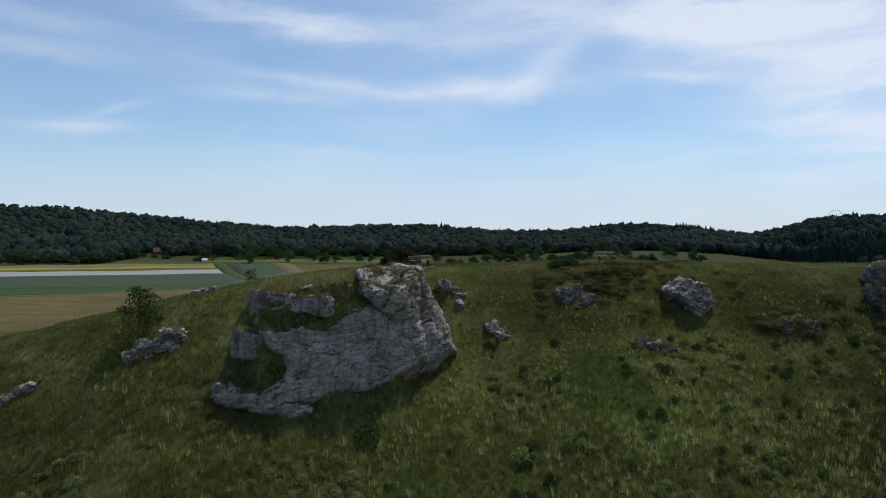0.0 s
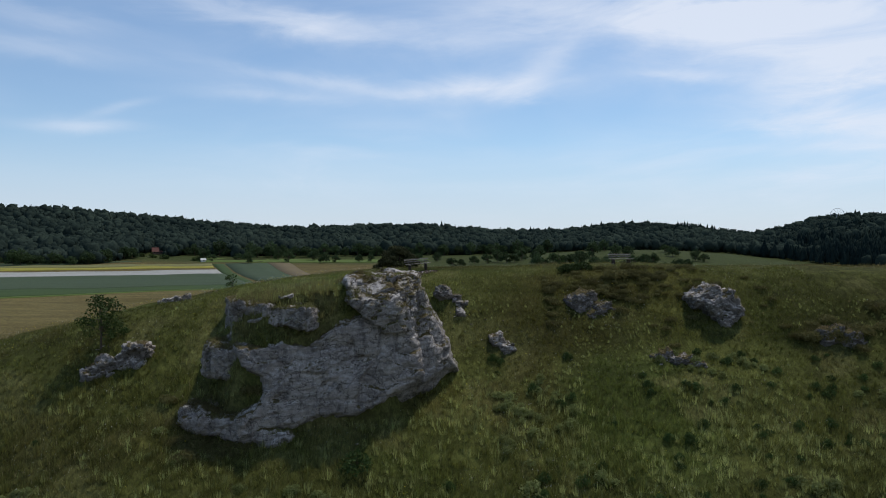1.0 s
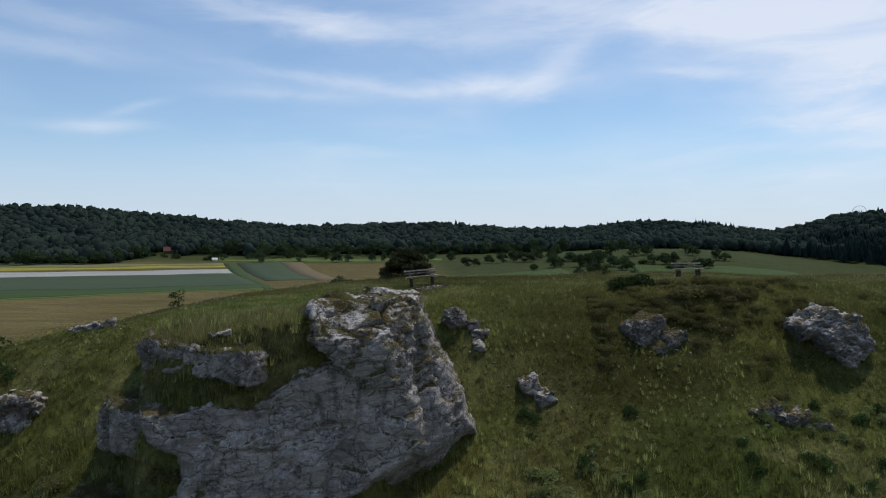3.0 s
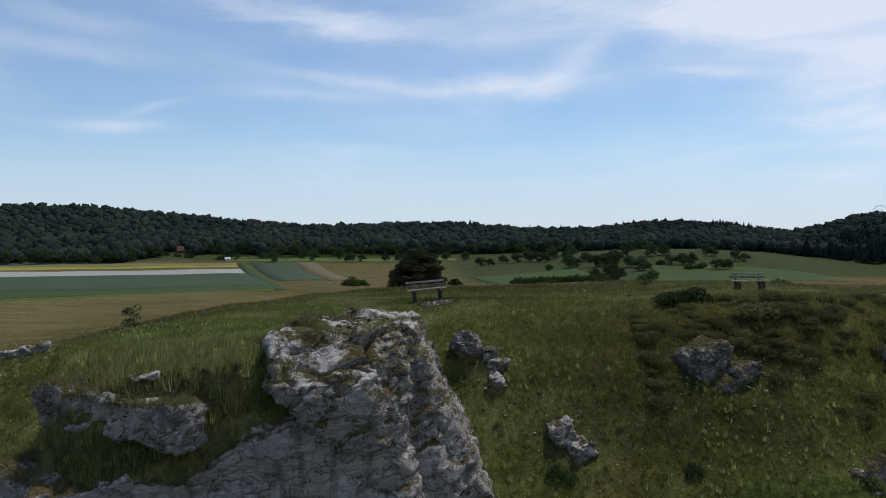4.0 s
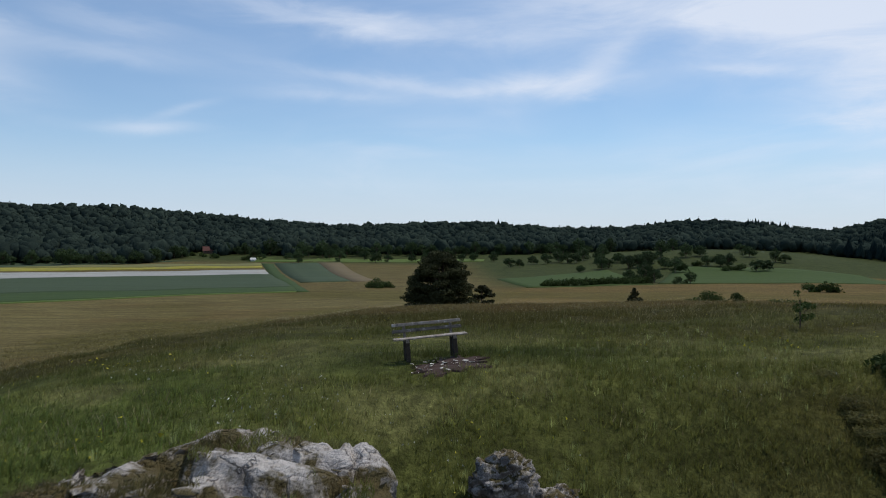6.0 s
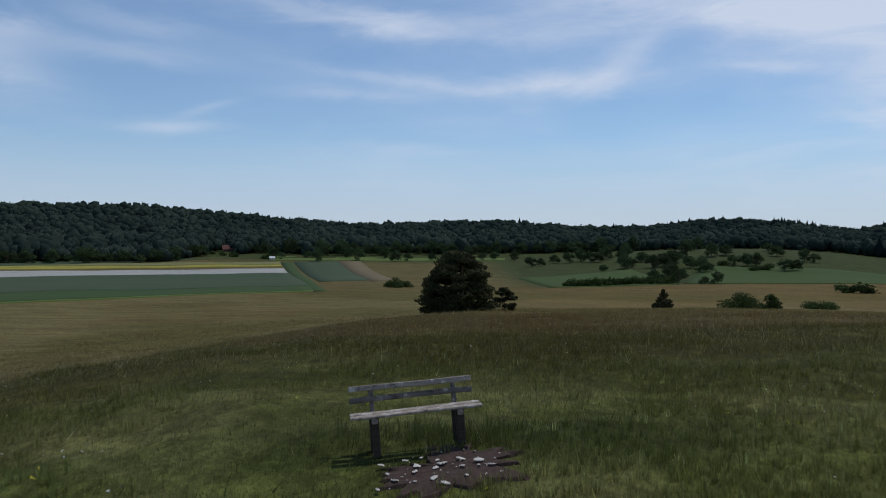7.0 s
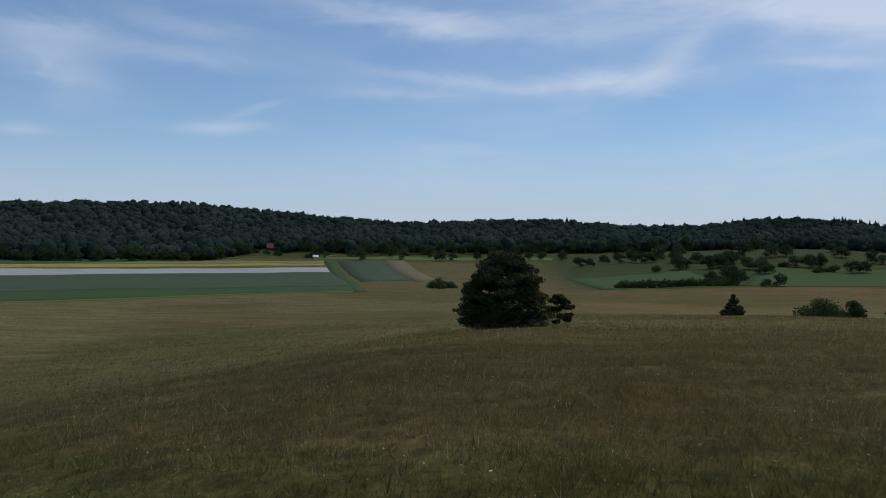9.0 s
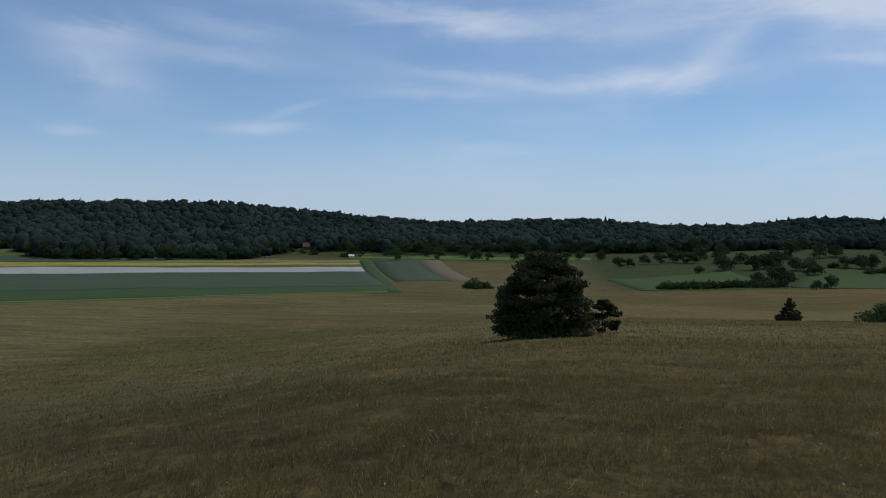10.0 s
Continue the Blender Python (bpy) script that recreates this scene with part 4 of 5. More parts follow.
for i, (x, y, s) in enumerate(SINGLE):
    s *= 0.85
    copy_thing(PROTO[i % 3], scaled(x, y, i * 77.0, s, s * (0.85 + 0.2 * ((i * 37) % 10) / 10)))
for i in range(13):
    t = (i + 1) / 13
    copy_thing(HEDGE_BUSH, scaled(18.4 + 56 * t, 459 + 39 * t, i * 51.0, 0.75 + 0.25 * ((i * 29) % 7) / 7, 0.9 + 0.3 * ((i * 17) % 5) / 5))
for i, (x, y) in enumerate(((-252, 778), (-262, 786), (-300, 800), (-315, 806), (-330, 812), (-460, 690), (-452, 698), (-436, 704), (138, 423), (145, 418), (136, 640), (160, 612), (150, 610))):
    copy_thing(HEDGE_BUSH, scaled(x, y, i * 63.0, 0.9 + 0.4 * ((i * 31) % 7) / 7))

# ---------------------------------------------------------------- far woods
def ball(level, floor_z):
    """A ball of triangles without the part that stands hidden in the wood."""
    bm = bmesh.new()
    bmesh.ops.create_icosphere(bm, subdivisions=level, radius=1)
    bmesh.ops.delete(bm, geom=[v for v in bm.verts if v.co.z < floor_z], context="VERTS")
    bm.verts.index_update()
    v = np.array([tuple(p.co) for p in bm.verts])
    f = np.array([[p.index for p in q.verts] for q in bm.faces])
    bm.free()
    return v, f


def woods(name, rng, points, tall, wide, level, mat, label, conifer=False, sprays=8):
    """Many crowns joined: lumpy leafy heads, or ragged conifer spires."""
    bv, bf = ball(level, -0.75 if conifer else -2.0)
    n = len(points)
    s = np.clip(np.exp(0.25 * rng.normal(size=n)), 0.55, 1.7)[:, None, None]
    v = np.repeat(bv[None], n, 0) * (1 + 0.19 * rng.normal(size=(n, len(bv), 1)))
    if not conifer:
        w = rng.random((n, 1)) * 6.28
        v[..., 1], v[..., 2] = v[..., 1] * 0.85 - v[..., 2] * 0.53, v[..., 1] * 0.53 + v[..., 2] * 0.85
        v[..., 0], v[..., 1] = v[..., 0] * np.cos(w) - v[..., 1] * np.sin(w), v[..., 0] * np.sin(w) + v[..., 1] * np.cos(w)
    if conifer:
        up = np.clip((bv[:, 2] + 0.75) / 1.75, 0, 1)[None, :, None]
        v[..., :2] *= 0.12 + 0.95 * (1 - up)
        v[..., 2:] = up + 0.05 * rng.normal(size=(n, len(bv), 1))
        v = v * (wide / 2, wide / 2, tall) * s
    else:
        v = v * (wide / 2, wide / 2, tall * 0.46) * s
        v[..., 2] += 0.46 * tall * s[..., 0]
    v += np.concatenate((points, land(points[:, 0], points[:, 1])[:, None]), 1)[:, None]
    f = (bf[None] + (np.arange(n) * len(bv))[:, None, None]).reshape(-1, 3)
    # loose sprays standing out of each crown
    k = rng.integers(0, len(bv), (n, sprays))
    tip = np.take_along_axis(v, np.repeat(k[..., None], 3, 2), 1)
    a, b = rng.normal(size=(2, n, sprays, 3)) * wide * 0.075
    tip = tip + 0.4 * rng.normal(size=tip.shape)
    tri = np.stack((tip - a, tip + a, tip + b + (0, 0, wide * 0.12)), 2).reshape(-1, 3)
    f = np.concatenate((f, v.shape[0] * v.shape[1] + np.arange(len(tri)).reshape(-1, 3)))
    v = np.concatenate((v.reshape(-1, 3), tri))
    return tagged(new(name, mesh_from(name, v.reshape(-1, 3), f, mat, smooth=True)), label, "forest", kind="stuff")


def wood_points(rng, count, r0, r1, a0, a1):
    r = np.sqrt(r0 ** 2 + (r1 ** 2 - r0 ** 2) * rng.random(count))
    a = np.radians(a0 + (a1 - a0) * rng.random(count))
    p = np.stack((r * np.sin(a), r * np.cos(a)), 1)
    deg = np.degrees(a)
    edge = curve(deg, [(-60, 930), (-39, 900), (-36, 800), (-25, 800), (-22.5, 870), (-20, 880), (-12, 880), (-3, 890), (2, 900), (6, 930), (19, 940), (22, 880), (26, 840), (40, 820)])
    keep = r > edge + 14 * fbm(p[:, 0] / 40, p[:, 1] / 40, 0.0, 2, 77)
    keep &= ~((deg > -22.3) & (deg < -20.6) & (r < 905))                 # the clearing with the house
    keep &= ~((np.abs(p[:, 0] + 300) < 14) & (np.abs(p[:, 1] - 1010) < 30))
    return p[keep]


def is_fir(p):
    a = np.degrees(np.arctan2(p[:, 0], p[:, 1]))
    f = fbm(p[:, 0] / 130, p[:, 1] / 130, 0.3, 3, 88)
    return f + 0.35 * ramp(-3, 6, a) - 0.7 * ramp(-10, -16, a) > 0.92


BANDS = [(5200, 790, 930, 2, 11.5, 8.4, "lower edge of the hillside"), (10500, 930, 1160, 1, 11.0, 8.4, "hillside"), (10000, 1160, 1560, 1, 11.0, 9.6, "hill's skyline")]
for count, r0, r1, level, tall, wide, where in BANDS:
    spots = wood_points(rng, count, r0, r1, -58, 38)
    fir = is_fir(spots)
    woods("leafy_wood", rng, spots[~fir], tall, wide, level, WOODS_LEAF, "dense dark green leafy forest on the " + where)
    woods("fir_wood", rng, spots[fir], tall * 1.12, wide * 0.75, level, FIR_LEAF, "dark fir forest on the " + where, True)

# single leafy trees along the wood's edge
EDGE_R = random.Random(8)
for i in range(84):
    az = radians(-43 + 50 * i / 84 + EDGE_R.uniform(-0.3, 0.3))
    if -22.3 < math.degrees(az) < -20.4:
        continue
    r = float(curve(np.array(math.degrees(az)), [(-60, 920), (-39, 890), (-36, 792), (-25, 792), (-22.5, 862), (-12, 868), (-3, 880), (8, 915)])) + EDGE_R.uniform(-9, 6)
    s = EDGE_R.uniform(0.75, 1.25)
    copy_thing(PROTO[i % 3], scaled(r * math.sin(az), r * math.cos(az), EDGE_R.uniform(0, 360), s, s * EDGE_R.uniform(0.85, 1.15)))

# ---------------------------------------------------------------- benches
def plank(size, bevel=0.008, wave=0.004, seed=0):
    """A sawn board, edges rounded and a little warped, along x."""
    bm = bmesh.new()
    bmesh.ops.create_cube(bm, size=1)
    for v in bm.verts:
        v.co = Vector((v.co.x * size[0], v.co.y * size[1], v.co.z * size[2]))
    long_edges = [e for e in bm.edges if abs((e.verts[0].co - e.verts[1].co).x) > size[0] * 0.5]
    bmesh.ops.subdivide_edges(bm, edges=long_edges, cuts=7, use_grid_fill=True)
    bmesh.ops.bevel(bm, geom=[e for e in bm.edges if e.is_manifold and e.calc_face_angle(0) > 1], offset=bevel, segments=1, affect="EDGES")
    r = random.Random(seed)
    a, b = r.random() * 6, r.random() * 6
    for v in bm.verts:
        v.co.z += wave * math.sin(v.co.x * 3.1 + a)
        v.co.y += wave * math.sin(v.co.x * 2.3 + b)
    return bm


def beam(x, y, z, size, tip=0.0, seed=0):
    bm = plank((size[2], size[0], size[1]), 0.01, 0.003, seed)
    bmesh.ops.transform(bm, matrix=pose(x, y, z, tip, 0, 0) @ pose(0, 0, 0, 0, -90, 0), verts=bm.verts)
    return bm


def bench(m, label):
    """A park bench: its sitter looks along -y. Origin on the ground under its middle."""
    ob = thing("bench", m, label, "bench", "benches on the hilltop")
    for y, z, seed in ((-0.275, 0.452, 1), (-0.085, 0.446, 2)):
        bm = plank((1.78, 0.135, 0.034), seed=seed)
        bmesh.ops.translate(bm, verts=bm.verts, vec=(0.02, y, z))
        part("seat_plank", bm, OLD_WOOD, ob)
    for z, y, seed, worn in ((0.603, 0.125, 4, DARK_PLANK), (0.748, 0.165, 5, OLD_WOOD)):
        bm = plank((1.715, 0.036, 0.076), seed=seed)
        bmesh.ops.transform(bm, matrix=pose(0, y, z, -14, 0, 0), verts=bm.verts)
        part("back_plank", bm, worn, ob, "" if seed == 5 else "darker back plank with flaking paint")
    for x in (-0.55, 0.60):
        part("back_post", beam(x, 0.158, 0.56, (0.075, 0.06, 0.46), -14, 7), DARK_PLANK, ob, "grey-brown slanting post")
        part("leg", beam(x, -0.25, 0.165, (0.115, 0.11, 0.53), 0, 8), POST_WOOD, ob, "dark square timber leg")
        part("leg", beam(x, 0.08, 0.165, (0.115, 0.11, 0.53), 0, 9), POST_WOOD, ob, "dark square timber leg")
        part("bracket", beam(x, -0.333, 0.405, (0.07, 0.012, 0.065), 0, 11), OLD_WOOD, ob, "pale bracket under the seat")
        bm = plank((0.46, 0.08, 0.07), seed=10)
        bmesh.ops.transform(bm, matrix=pose(x, -0.12, 0.392, 0, 0, 90), verts=bm.verts)
        part("bearer", bm, OLD_WOOD, ob)
    return ob


bench(pose(-2.018, 58.443, -0.027, 0, -4.3, 15.7), "weathered grey wooden bench with a bare earth patch before it")
bench(pose(12.45, 60.05, float(land(12.45, 60.05)) + 0.02, 0, 0, 11.5), "weathered grey wooden bench on the grassy mound")

# trodden earth and limestone chips before the bench
EARTH = plain_material("trodden_earth", (0.034, 0.021, 0.016), (0.080, 0.048, 0.036), 14.0, 0.95)
CHIP = plain_material("limestone_chip", (0.46, 0.42, 0.36), (0.66, 0.61, 0.54), 12.0, 0.9)


def earth_patch(x0, y0, rx, ry, turn):
    verts, faces = [(x0, y0, float(land(x0, y0)) + 0.035)], []
    rings, spokes = 9, 96
    ct, st = math.cos(radians(turn)), math.sin(radians(turn))
    for i in range(1, rings + 1):
        for k in range(spokes):
            w = 2 * math.pi * k / spokes
            q = i / rings * (1 + 0.75 * float(fbm(math.cos(w) * 2.6, math.sin(w) * 2.6, 0.0, 5, 91)))
            x, y = math.cos(w) * rx * q, math.sin(w) * ry * q
            x, y = x0 + ct * x - st * y, y0 + st * x + ct * y
            edge = 0.035 + 0.012 * float(vnoise(x * 6, y * 6, 0.0, 9)) - 0.08 * (i == rings)
            verts.append((x, y, float(land(x, y)) + edge))
    bm = bmesh.new()
    vs = [bm.verts.new(v) for v in verts]
    for k in range(spokes):
        j = (k + 1) % spokes
        bm.faces.new((vs[0], vs[1 + k], vs[1 + j]))
        for i in range(rings - 1):
            a, b = 1 + i * spokes, 1 + (i + 1) * spokes
            bm.faces.new((vs[a + k], vs[b + k], vs[b + j], vs[a + j]))
    return tagged(part("earth_patch", bm, EARTH), "bare reddish-brown trodden earth before the bench", "ground", kind="structure")


earth_patch(-1.5, 57.6, 1.0, 0.6, 16)
STONE_R = random.Random(12)


def chip_mesh(seed):
    bm = bmesh.new()
    bmesh.ops.create_icosphere(bm, subdivisions=1, radius=0.5)
    r = random.Random(seed)
    off = Vector((r.random() * 9, r.random() * 9, r.random() * 9))
    for v in bm.verts:
        v.co *= 1 + 0.45 * noise.noise(v.co * 2.2 + off)
        v.co.z *= 0.20
        v.co.y *= 0.75
    me = bpy.data.meshes.new("stone")
    bm.to_mesh(me)
    bm.free()
    me.materials.append(CHIP)
    return me


CHIPS = [chip_mesh(s) for s in range(6)]
for i in range(60):
    a, b = STONE_R.gauss(0, 0.5), STONE_R.gauss(0, 0.42)
    x, y = -1.6 + 0.8 * a - 0.2 * b, 57.45 + 0.24 * a + 0.62 * b
    s = 0.022 + 0.11 * STONE_R.random() ** 3.2
    ob = new("stone", CHIPS[i % 6])
    ob.matrix_world = pose(x, y, float(land(x, y)) + 0.05 + s * 0.06, STONE_R.uniform(-12, 12), STONE_R.uniform(-12, 12), STONE_R.uniform(0, 360)) @ Matrix.Diagonal((s * 1.25, s * 1.1, s, 1))
    tagged(ob, "pale limestone chip on the bare earth", "stone", "stones before the bench")

# ---------------------------------------------------------------- far buildings
TILE = plain_material("red_roof_tile", (0.11, 0.045, 0.035), (0.16, 0.065, 0.05), 1.2)
TIMBER = plain_material("brown_timber_wall", (0.10, 0.065, 0.045), (0.16, 0.11, 0.08), 0.8)
RENDER = plain_material("pale_render", (0.60, 0.58, 0.54), (0.72, 0.70, 0.66), 0.6)
DARK_PANE = plain_material("dark_window_pane", (0.02, 0.025, 0.03), (0.03, 0.035, 0.04), 1.0, 0.15)


def cuboid(x0, x1, y0, y1, z0, z1):
    bm = bmesh.new()
    bmesh.ops.create_cube(bm, size=1, matrix=Matrix.Translation(((x0 + x1) / 2, (y0 + y1) / 2, (z0 + z1) / 2)) @ Matrix.Diagonal((x1 - x0, y1 - y0, z1 - z0, 1)))
    return bm


def house(m, wide, deep, eaves, ridge, wall_mat, roof_mat, label, name="house"):
    ob = thing(name, m, label, "house")
    bm = bmesh.new()
    w, d = wide / 2, deep / 2
    prof = [(-d, -0.8), (d, -0.8), (d, eaves), (0, ridge - 0.15), (-d, eaves)]
    a = [bm.verts.new((-w, y, z)) for y, z in prof]
    b = [bm.verts.new((w, y, z)) for y, z in prof]
    bm.faces.new(a[::-1])
    bm.faces.new(b)
    for i in range(5):
        j = (i + 1) % 5
        bm.faces.new((a[i], a[j], b[j], b[i]))
    part("wall", bm, wall_mat, ob)
    bm = bmesh.new()
    o, t = 0.7, 0.25
    drop = (ridge - eaves) / d * o
    top = [(-d - o, eaves - drop + t), (0, ridge + t), (d + o, eaves - drop + t)]
    low = [(y, z - t) for y, z in top]
    for s in (0, 1):
        p = [bm.verts.new((x, y, z)) for x in (-w - o, w + o) for y, z in (top[s], top[s + 1], low[s + 1], low[s])]
        for f in ((0, 1, 5, 4), (2, 3, 7, 6), (1, 2, 6, 5), (3, 0, 4, 7), (3, 2, 1, 0), (4, 5, 6, 7)):
            bm.faces.new([p[i] for i in f])
    part("roof", bm, roof_mat, ob)
    n = max(1, int(wide / 3))
    for i in range(n):
        x = -w + (i + 0.5) * wide / n
        part("window", cuboid(x - 0.5, x + 0.5, -d - 0.05, -d + 0.05, eaves * 0.4, eaves * 0.75), DARK_PANE, ob)
    return ob


house(on(-325, 848, 22), 11, 8, 3.0, 7.0, TIMBER, TILE, "brown wooden house with a red tiled roof at the wood's edge")
house(on(-250.5, 772, 25), 4.2, 3.2, 2.0, 3.2, RENDER, RENDER, "small white hut at the end of the fields", "hut")
house(on(-300, 1006, 20), 16, 8, 3.0, 6.0, RENDER, TIMBER, "pale farm building in a forest clearing", "barn")

# ---------------------------------------------------------------- grass
def free_of_rock(x, y):
    """Where turf can grow: not inside the crag's bare head or the trodden patch."""
    bare = (((x + 1.5) * 0.96 + (y - 57.6) * 0.28) / 0.9) ** 2 + ((-(x + 1.5) * 0.28 + (y - 57.6) * 0.96) / 0.52) ** 2 < 1 + 0.9 * vnoise(x / 0.3, y / 0.3, 0.3, 95)
    crag_top = (np.abs(x + 3.5) / 2.2) ** 4 + (np.abs(y - 46.3) / 2.9) ** 4 < 1
    return ~bare & ~crag_top


def blades(name, rng, x, y, z, tall, wide, tint, mat, label, lean=0.35, kind="stuff"):
    """One triangle a blade, bent over at random."""
    n = len(x)
    w = rng.random(n) * 2 * np.pi
    dx, dy = np.cos(w) * wide / 2, np.sin(w) * wide / 2
    lx, ly = rng.normal(size=n) * lean * tall + 0.10 * tall, rng.normal(size=n) * lean * tall
    v = np.empty((n, 3, 3), np.float32)
    v[:, 0] = np.stack((x - dx, y - dy, z - 0.04), 1)
    v[:, 1] = np.stack((x + dx, y + dy, z - 0.04), 1)
    v[:, 2] = np.stack((x + lx, y + ly, z + tall), 1)
    c = np.repeat(tint, 3, 0)
    return tagged(new(name, mesh_from(name, v.reshape(-1, 3), np.arange(3 * n).reshape(-1, 3), mat, c)), label, "grass", kind=kind)


def sward(name, rng, box, per_m2, tall, wide, label, heads=0.0, lean=0.5, seed=0, feather=3.0, low=0.0):
    """Grass over a stretch of ground, in tussocks, with pale seed heads among it."""
    x0, x1, y0, y1 = box
    n = int((x1 - x0) * (y1 - y0) * per_m2)
    x, y = x0 + (x1 - x0) * rng.random(n), y0 + (y1 - y0) * rng.random(n)
    tuft = fbm(x / 1.1, y / 1.1, 0.2, 3, 121 + seed)
    big = fbm(x / 6.0, y / 6.0, 0.6, 2, 131)
    edge = np.minimum(np.minimum(x - x0, x1 - x), np.minimum(y - y0, y1 - y)) / feather
    keep = (rng.random(n) < (0.55 + 0.45 * tuft + 0.2 * big) * np.clip(edge, 0, 1)) & free_of_rock(x, y)
    x, y, tuft, big = x[keep], y[keep], tuft[keep], big[keep]
    n = len(x)
    h = tall * (0.45 + 0.75 * rng.random(n)) * (1 + 0.45 * tuft + 0.25 * big)
    h *= 1 - low * ramp(43.5, 49, y)
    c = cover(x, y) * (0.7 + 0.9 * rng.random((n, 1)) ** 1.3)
    c = c * (1 + 0.18 * tuft[:, None])
    if heads:
        ripe = rng.random(n) < heads * np.clip(0.6 + 1.1 * fbm(x / 4, y / 4, 0.4, 3, 141), 0.05, 2)
        c[ripe] = np.array((0.25, 0.215, 0.105)) * (0.7 + 0.6 * rng.random((ripe.sum(), 1)))
        h[ripe] *= 1.25
    return blades(name, rng, x, y, land(x, y), np.clip(h, 0.05, 1.2), wide * (0.6 + 0.8 * rng.random(n)), c, BLADE, label, lean)


def tussocks(name, rng, box, count, tall, wide, each, label, patch_seed, floor_level=0.0, low=0.0, ripe=1.0):
    """Rounded grass tufts: blades fanning out from one root, pale towards ripe."""
    x0, x1, y0, y1 = box
    x, y = x0 + (x1 - x0) * rng.random(count * 3), y0 + (y1 - y0) * rng.random(count * 3)
    keep = np.flatnonzero((fbm(x / 4.5, y / 4.5, 0.8, 3, patch_seed) > floor_level) & free_of_rock(x, y))[:count]
    x, y = x[keep], y[keep]
    n = len(x)
    size = tall * (0.5 + 0.8 * rng.random(n))
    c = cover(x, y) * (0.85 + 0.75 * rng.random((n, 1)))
    pale = rng.random(n) < ripe * (0.35 + 0.65 * ramp(-8, 1, x)) * np.clip(0.30 + 0.25 * np.exp(-((x - 8) / 8) ** 2 - ((y - 39) / 6) ** 2) + 0.9 * fbm(x / 5, y / 5, 0.2, 3, 241), 0.02, 0.85)
    c[pale] = np.array((0.27, 0.29, 0.105)) * (0.65 + 0.7 * rng.random((pale.sum(), 1)))
    size *= 1 - low * ramp(43.5, 49, y)
    z = land(x, y)
    m = n * each
    x, y, z, size, c = (np.repeat(a, each, 0) for a in (x, y, z, size, c))
    w, out = rng.random(m) * 2 * np.pi, rng.random(m)
    rx, ry = np.cos(w), np.sin(w)
    px, py = x + rx * out * size * 0.42, y + ry * out * size * 0.42
    h = size * (1.0 - 0.5 * out ** 2) * (0.7 + 0.4 * rng.random(m))
    bw = wide * (0.6 + 0.8 * rng.random(m)) / 2
    v = np.empty((m, 3, 3), np.float32)
    v[:, 0] = np.stack((px - ry * bw, py + rx * bw, z - 0.05), 1)
    v[:, 1] = np.stack((px + ry * bw, py - rx * bw, z - 0.05), 1)
    v[:, 2] = np.stack((px + rx * size * 0.5 * out, py + ry * size * 0.5 * out, z + h), 1)
    return tagged(new(name, mesh_from(name, v.reshape(-1, 3), np.arange(3 * m).reshape(-1, 3), BLADE, np.repeat(c, 3, 0))), label, "grass", kind="stuff")


rng = np.random.default_rng(9)
tussocks("slope_tussocks", rng, (-32, 34, 31, 53), 12500, 0.42, 0.026, 24, "pale-tipped grass tussocks on the slope", 221, -9, 0.6)
tussocks("gully_tussocks", rng, (-1.5, 24, 50, 58.5), 8000, 0.17, 0.014, 13, "lush grass and herbs in the hollow behind the crag", 251, -9, ripe=0.12)
tussocks("bank_tussocks", rng, (-12, -4.4, 41.0, 47.5), 4600, 0.24, 0.016, 14, "dry grass tussocks on the bank over the crag's wall", 261, -9)
tussocks("hilltop_tussocks", rng, (-20, 20, 56, 72), 5000, 0.19, 0.013, 14, "grass tussocks round the benches", 231, -0.1, ripe=0.12)
sward("slope_grass", rng, (-36, 38, 28, 57), 260, 0.27, 0.026, "tall green grass on the slope in tussocks", 0.05, 0.5, 1, 3.0, 0.5)
sward("lip_grass", rng, (-24, 24, 47, 68), 290, 0.115, 0.012, "tall green and seeding grass round the benches", 0.07, 0.35, 2)
sward("bench_grass", rng, (-3.7, -0.4, 58.05, 59.7), 520, 0.30, 0.010, "tall dark grass under the bench", 0.03, 0.3, 6, 0.5)
sward("path_grass", rng, (-16, 12, 66, 104), 330, 0.15, 0.010, "tall seeding hay meadow grass", 0.14, 0.5, 3)
sward("meadow_grass", rng, (-66, 56, 55, 130), 40, 0.17, 0.022, "rufous hay meadow grass", 0.12, 0.5, 4, 12.0)
sward("far_meadow_grass", rng, (-110, 90, 98, 260), 7, 0.22, 0.08, "straw and rufous grass of the far meadow", 0.12, 0.5, 5, 25.0)


# turf growing on the crag itself
def crag_turf(rng, ob, count, tall):
    me = ob.data
    n = len(me.vertices)
    co, no = np.empty(n * 3), np.empty(n * 3)
    me.vertices.foreach_get("co", co)
    me.vertices.foreach_get("normal", no)
    co, no = co.reshape(-1, 3), no.reshape(-1, 3)
    soil = fbm(co[:, 0] / 0.9, co[:, 1] / 0.9, co[:, 2] / 0.9, 3, 151)
    ok = np.flatnonzero((no[:, 2] > 0.45) & (soil > -0.25 + 0.65 * ramp(-5.5, -3.5, co[:, 0]) * ramp(-1.6, -0.4, co[:, 2])))
    k = rng.choice(ok, count)
    p = co[k] + rng.normal(size=(count, 3)) * (0.05, 0.05, 0.0)
    c = cover(p[:, 0], p[:, 1])
    dry = (fbm(p[:, 0] / 1.4, p[:, 1] / 1.4, 0.2, 2, 161) > 0.0)[:, None]
    c = np.where(dry, np.array((0.115, 0.098, 0.038)), c) * (0.7 + 0.6 * rng.random((count, 1)))
    blades("crag_turf", rng, p[:, 0], p[:, 1], p[:, 2], tall * (0.3 + rng.random(count)), 0.016 + 0 * p[:, 0], c, BLADE, "short dry turf on the ledges of the crag", 0.6)


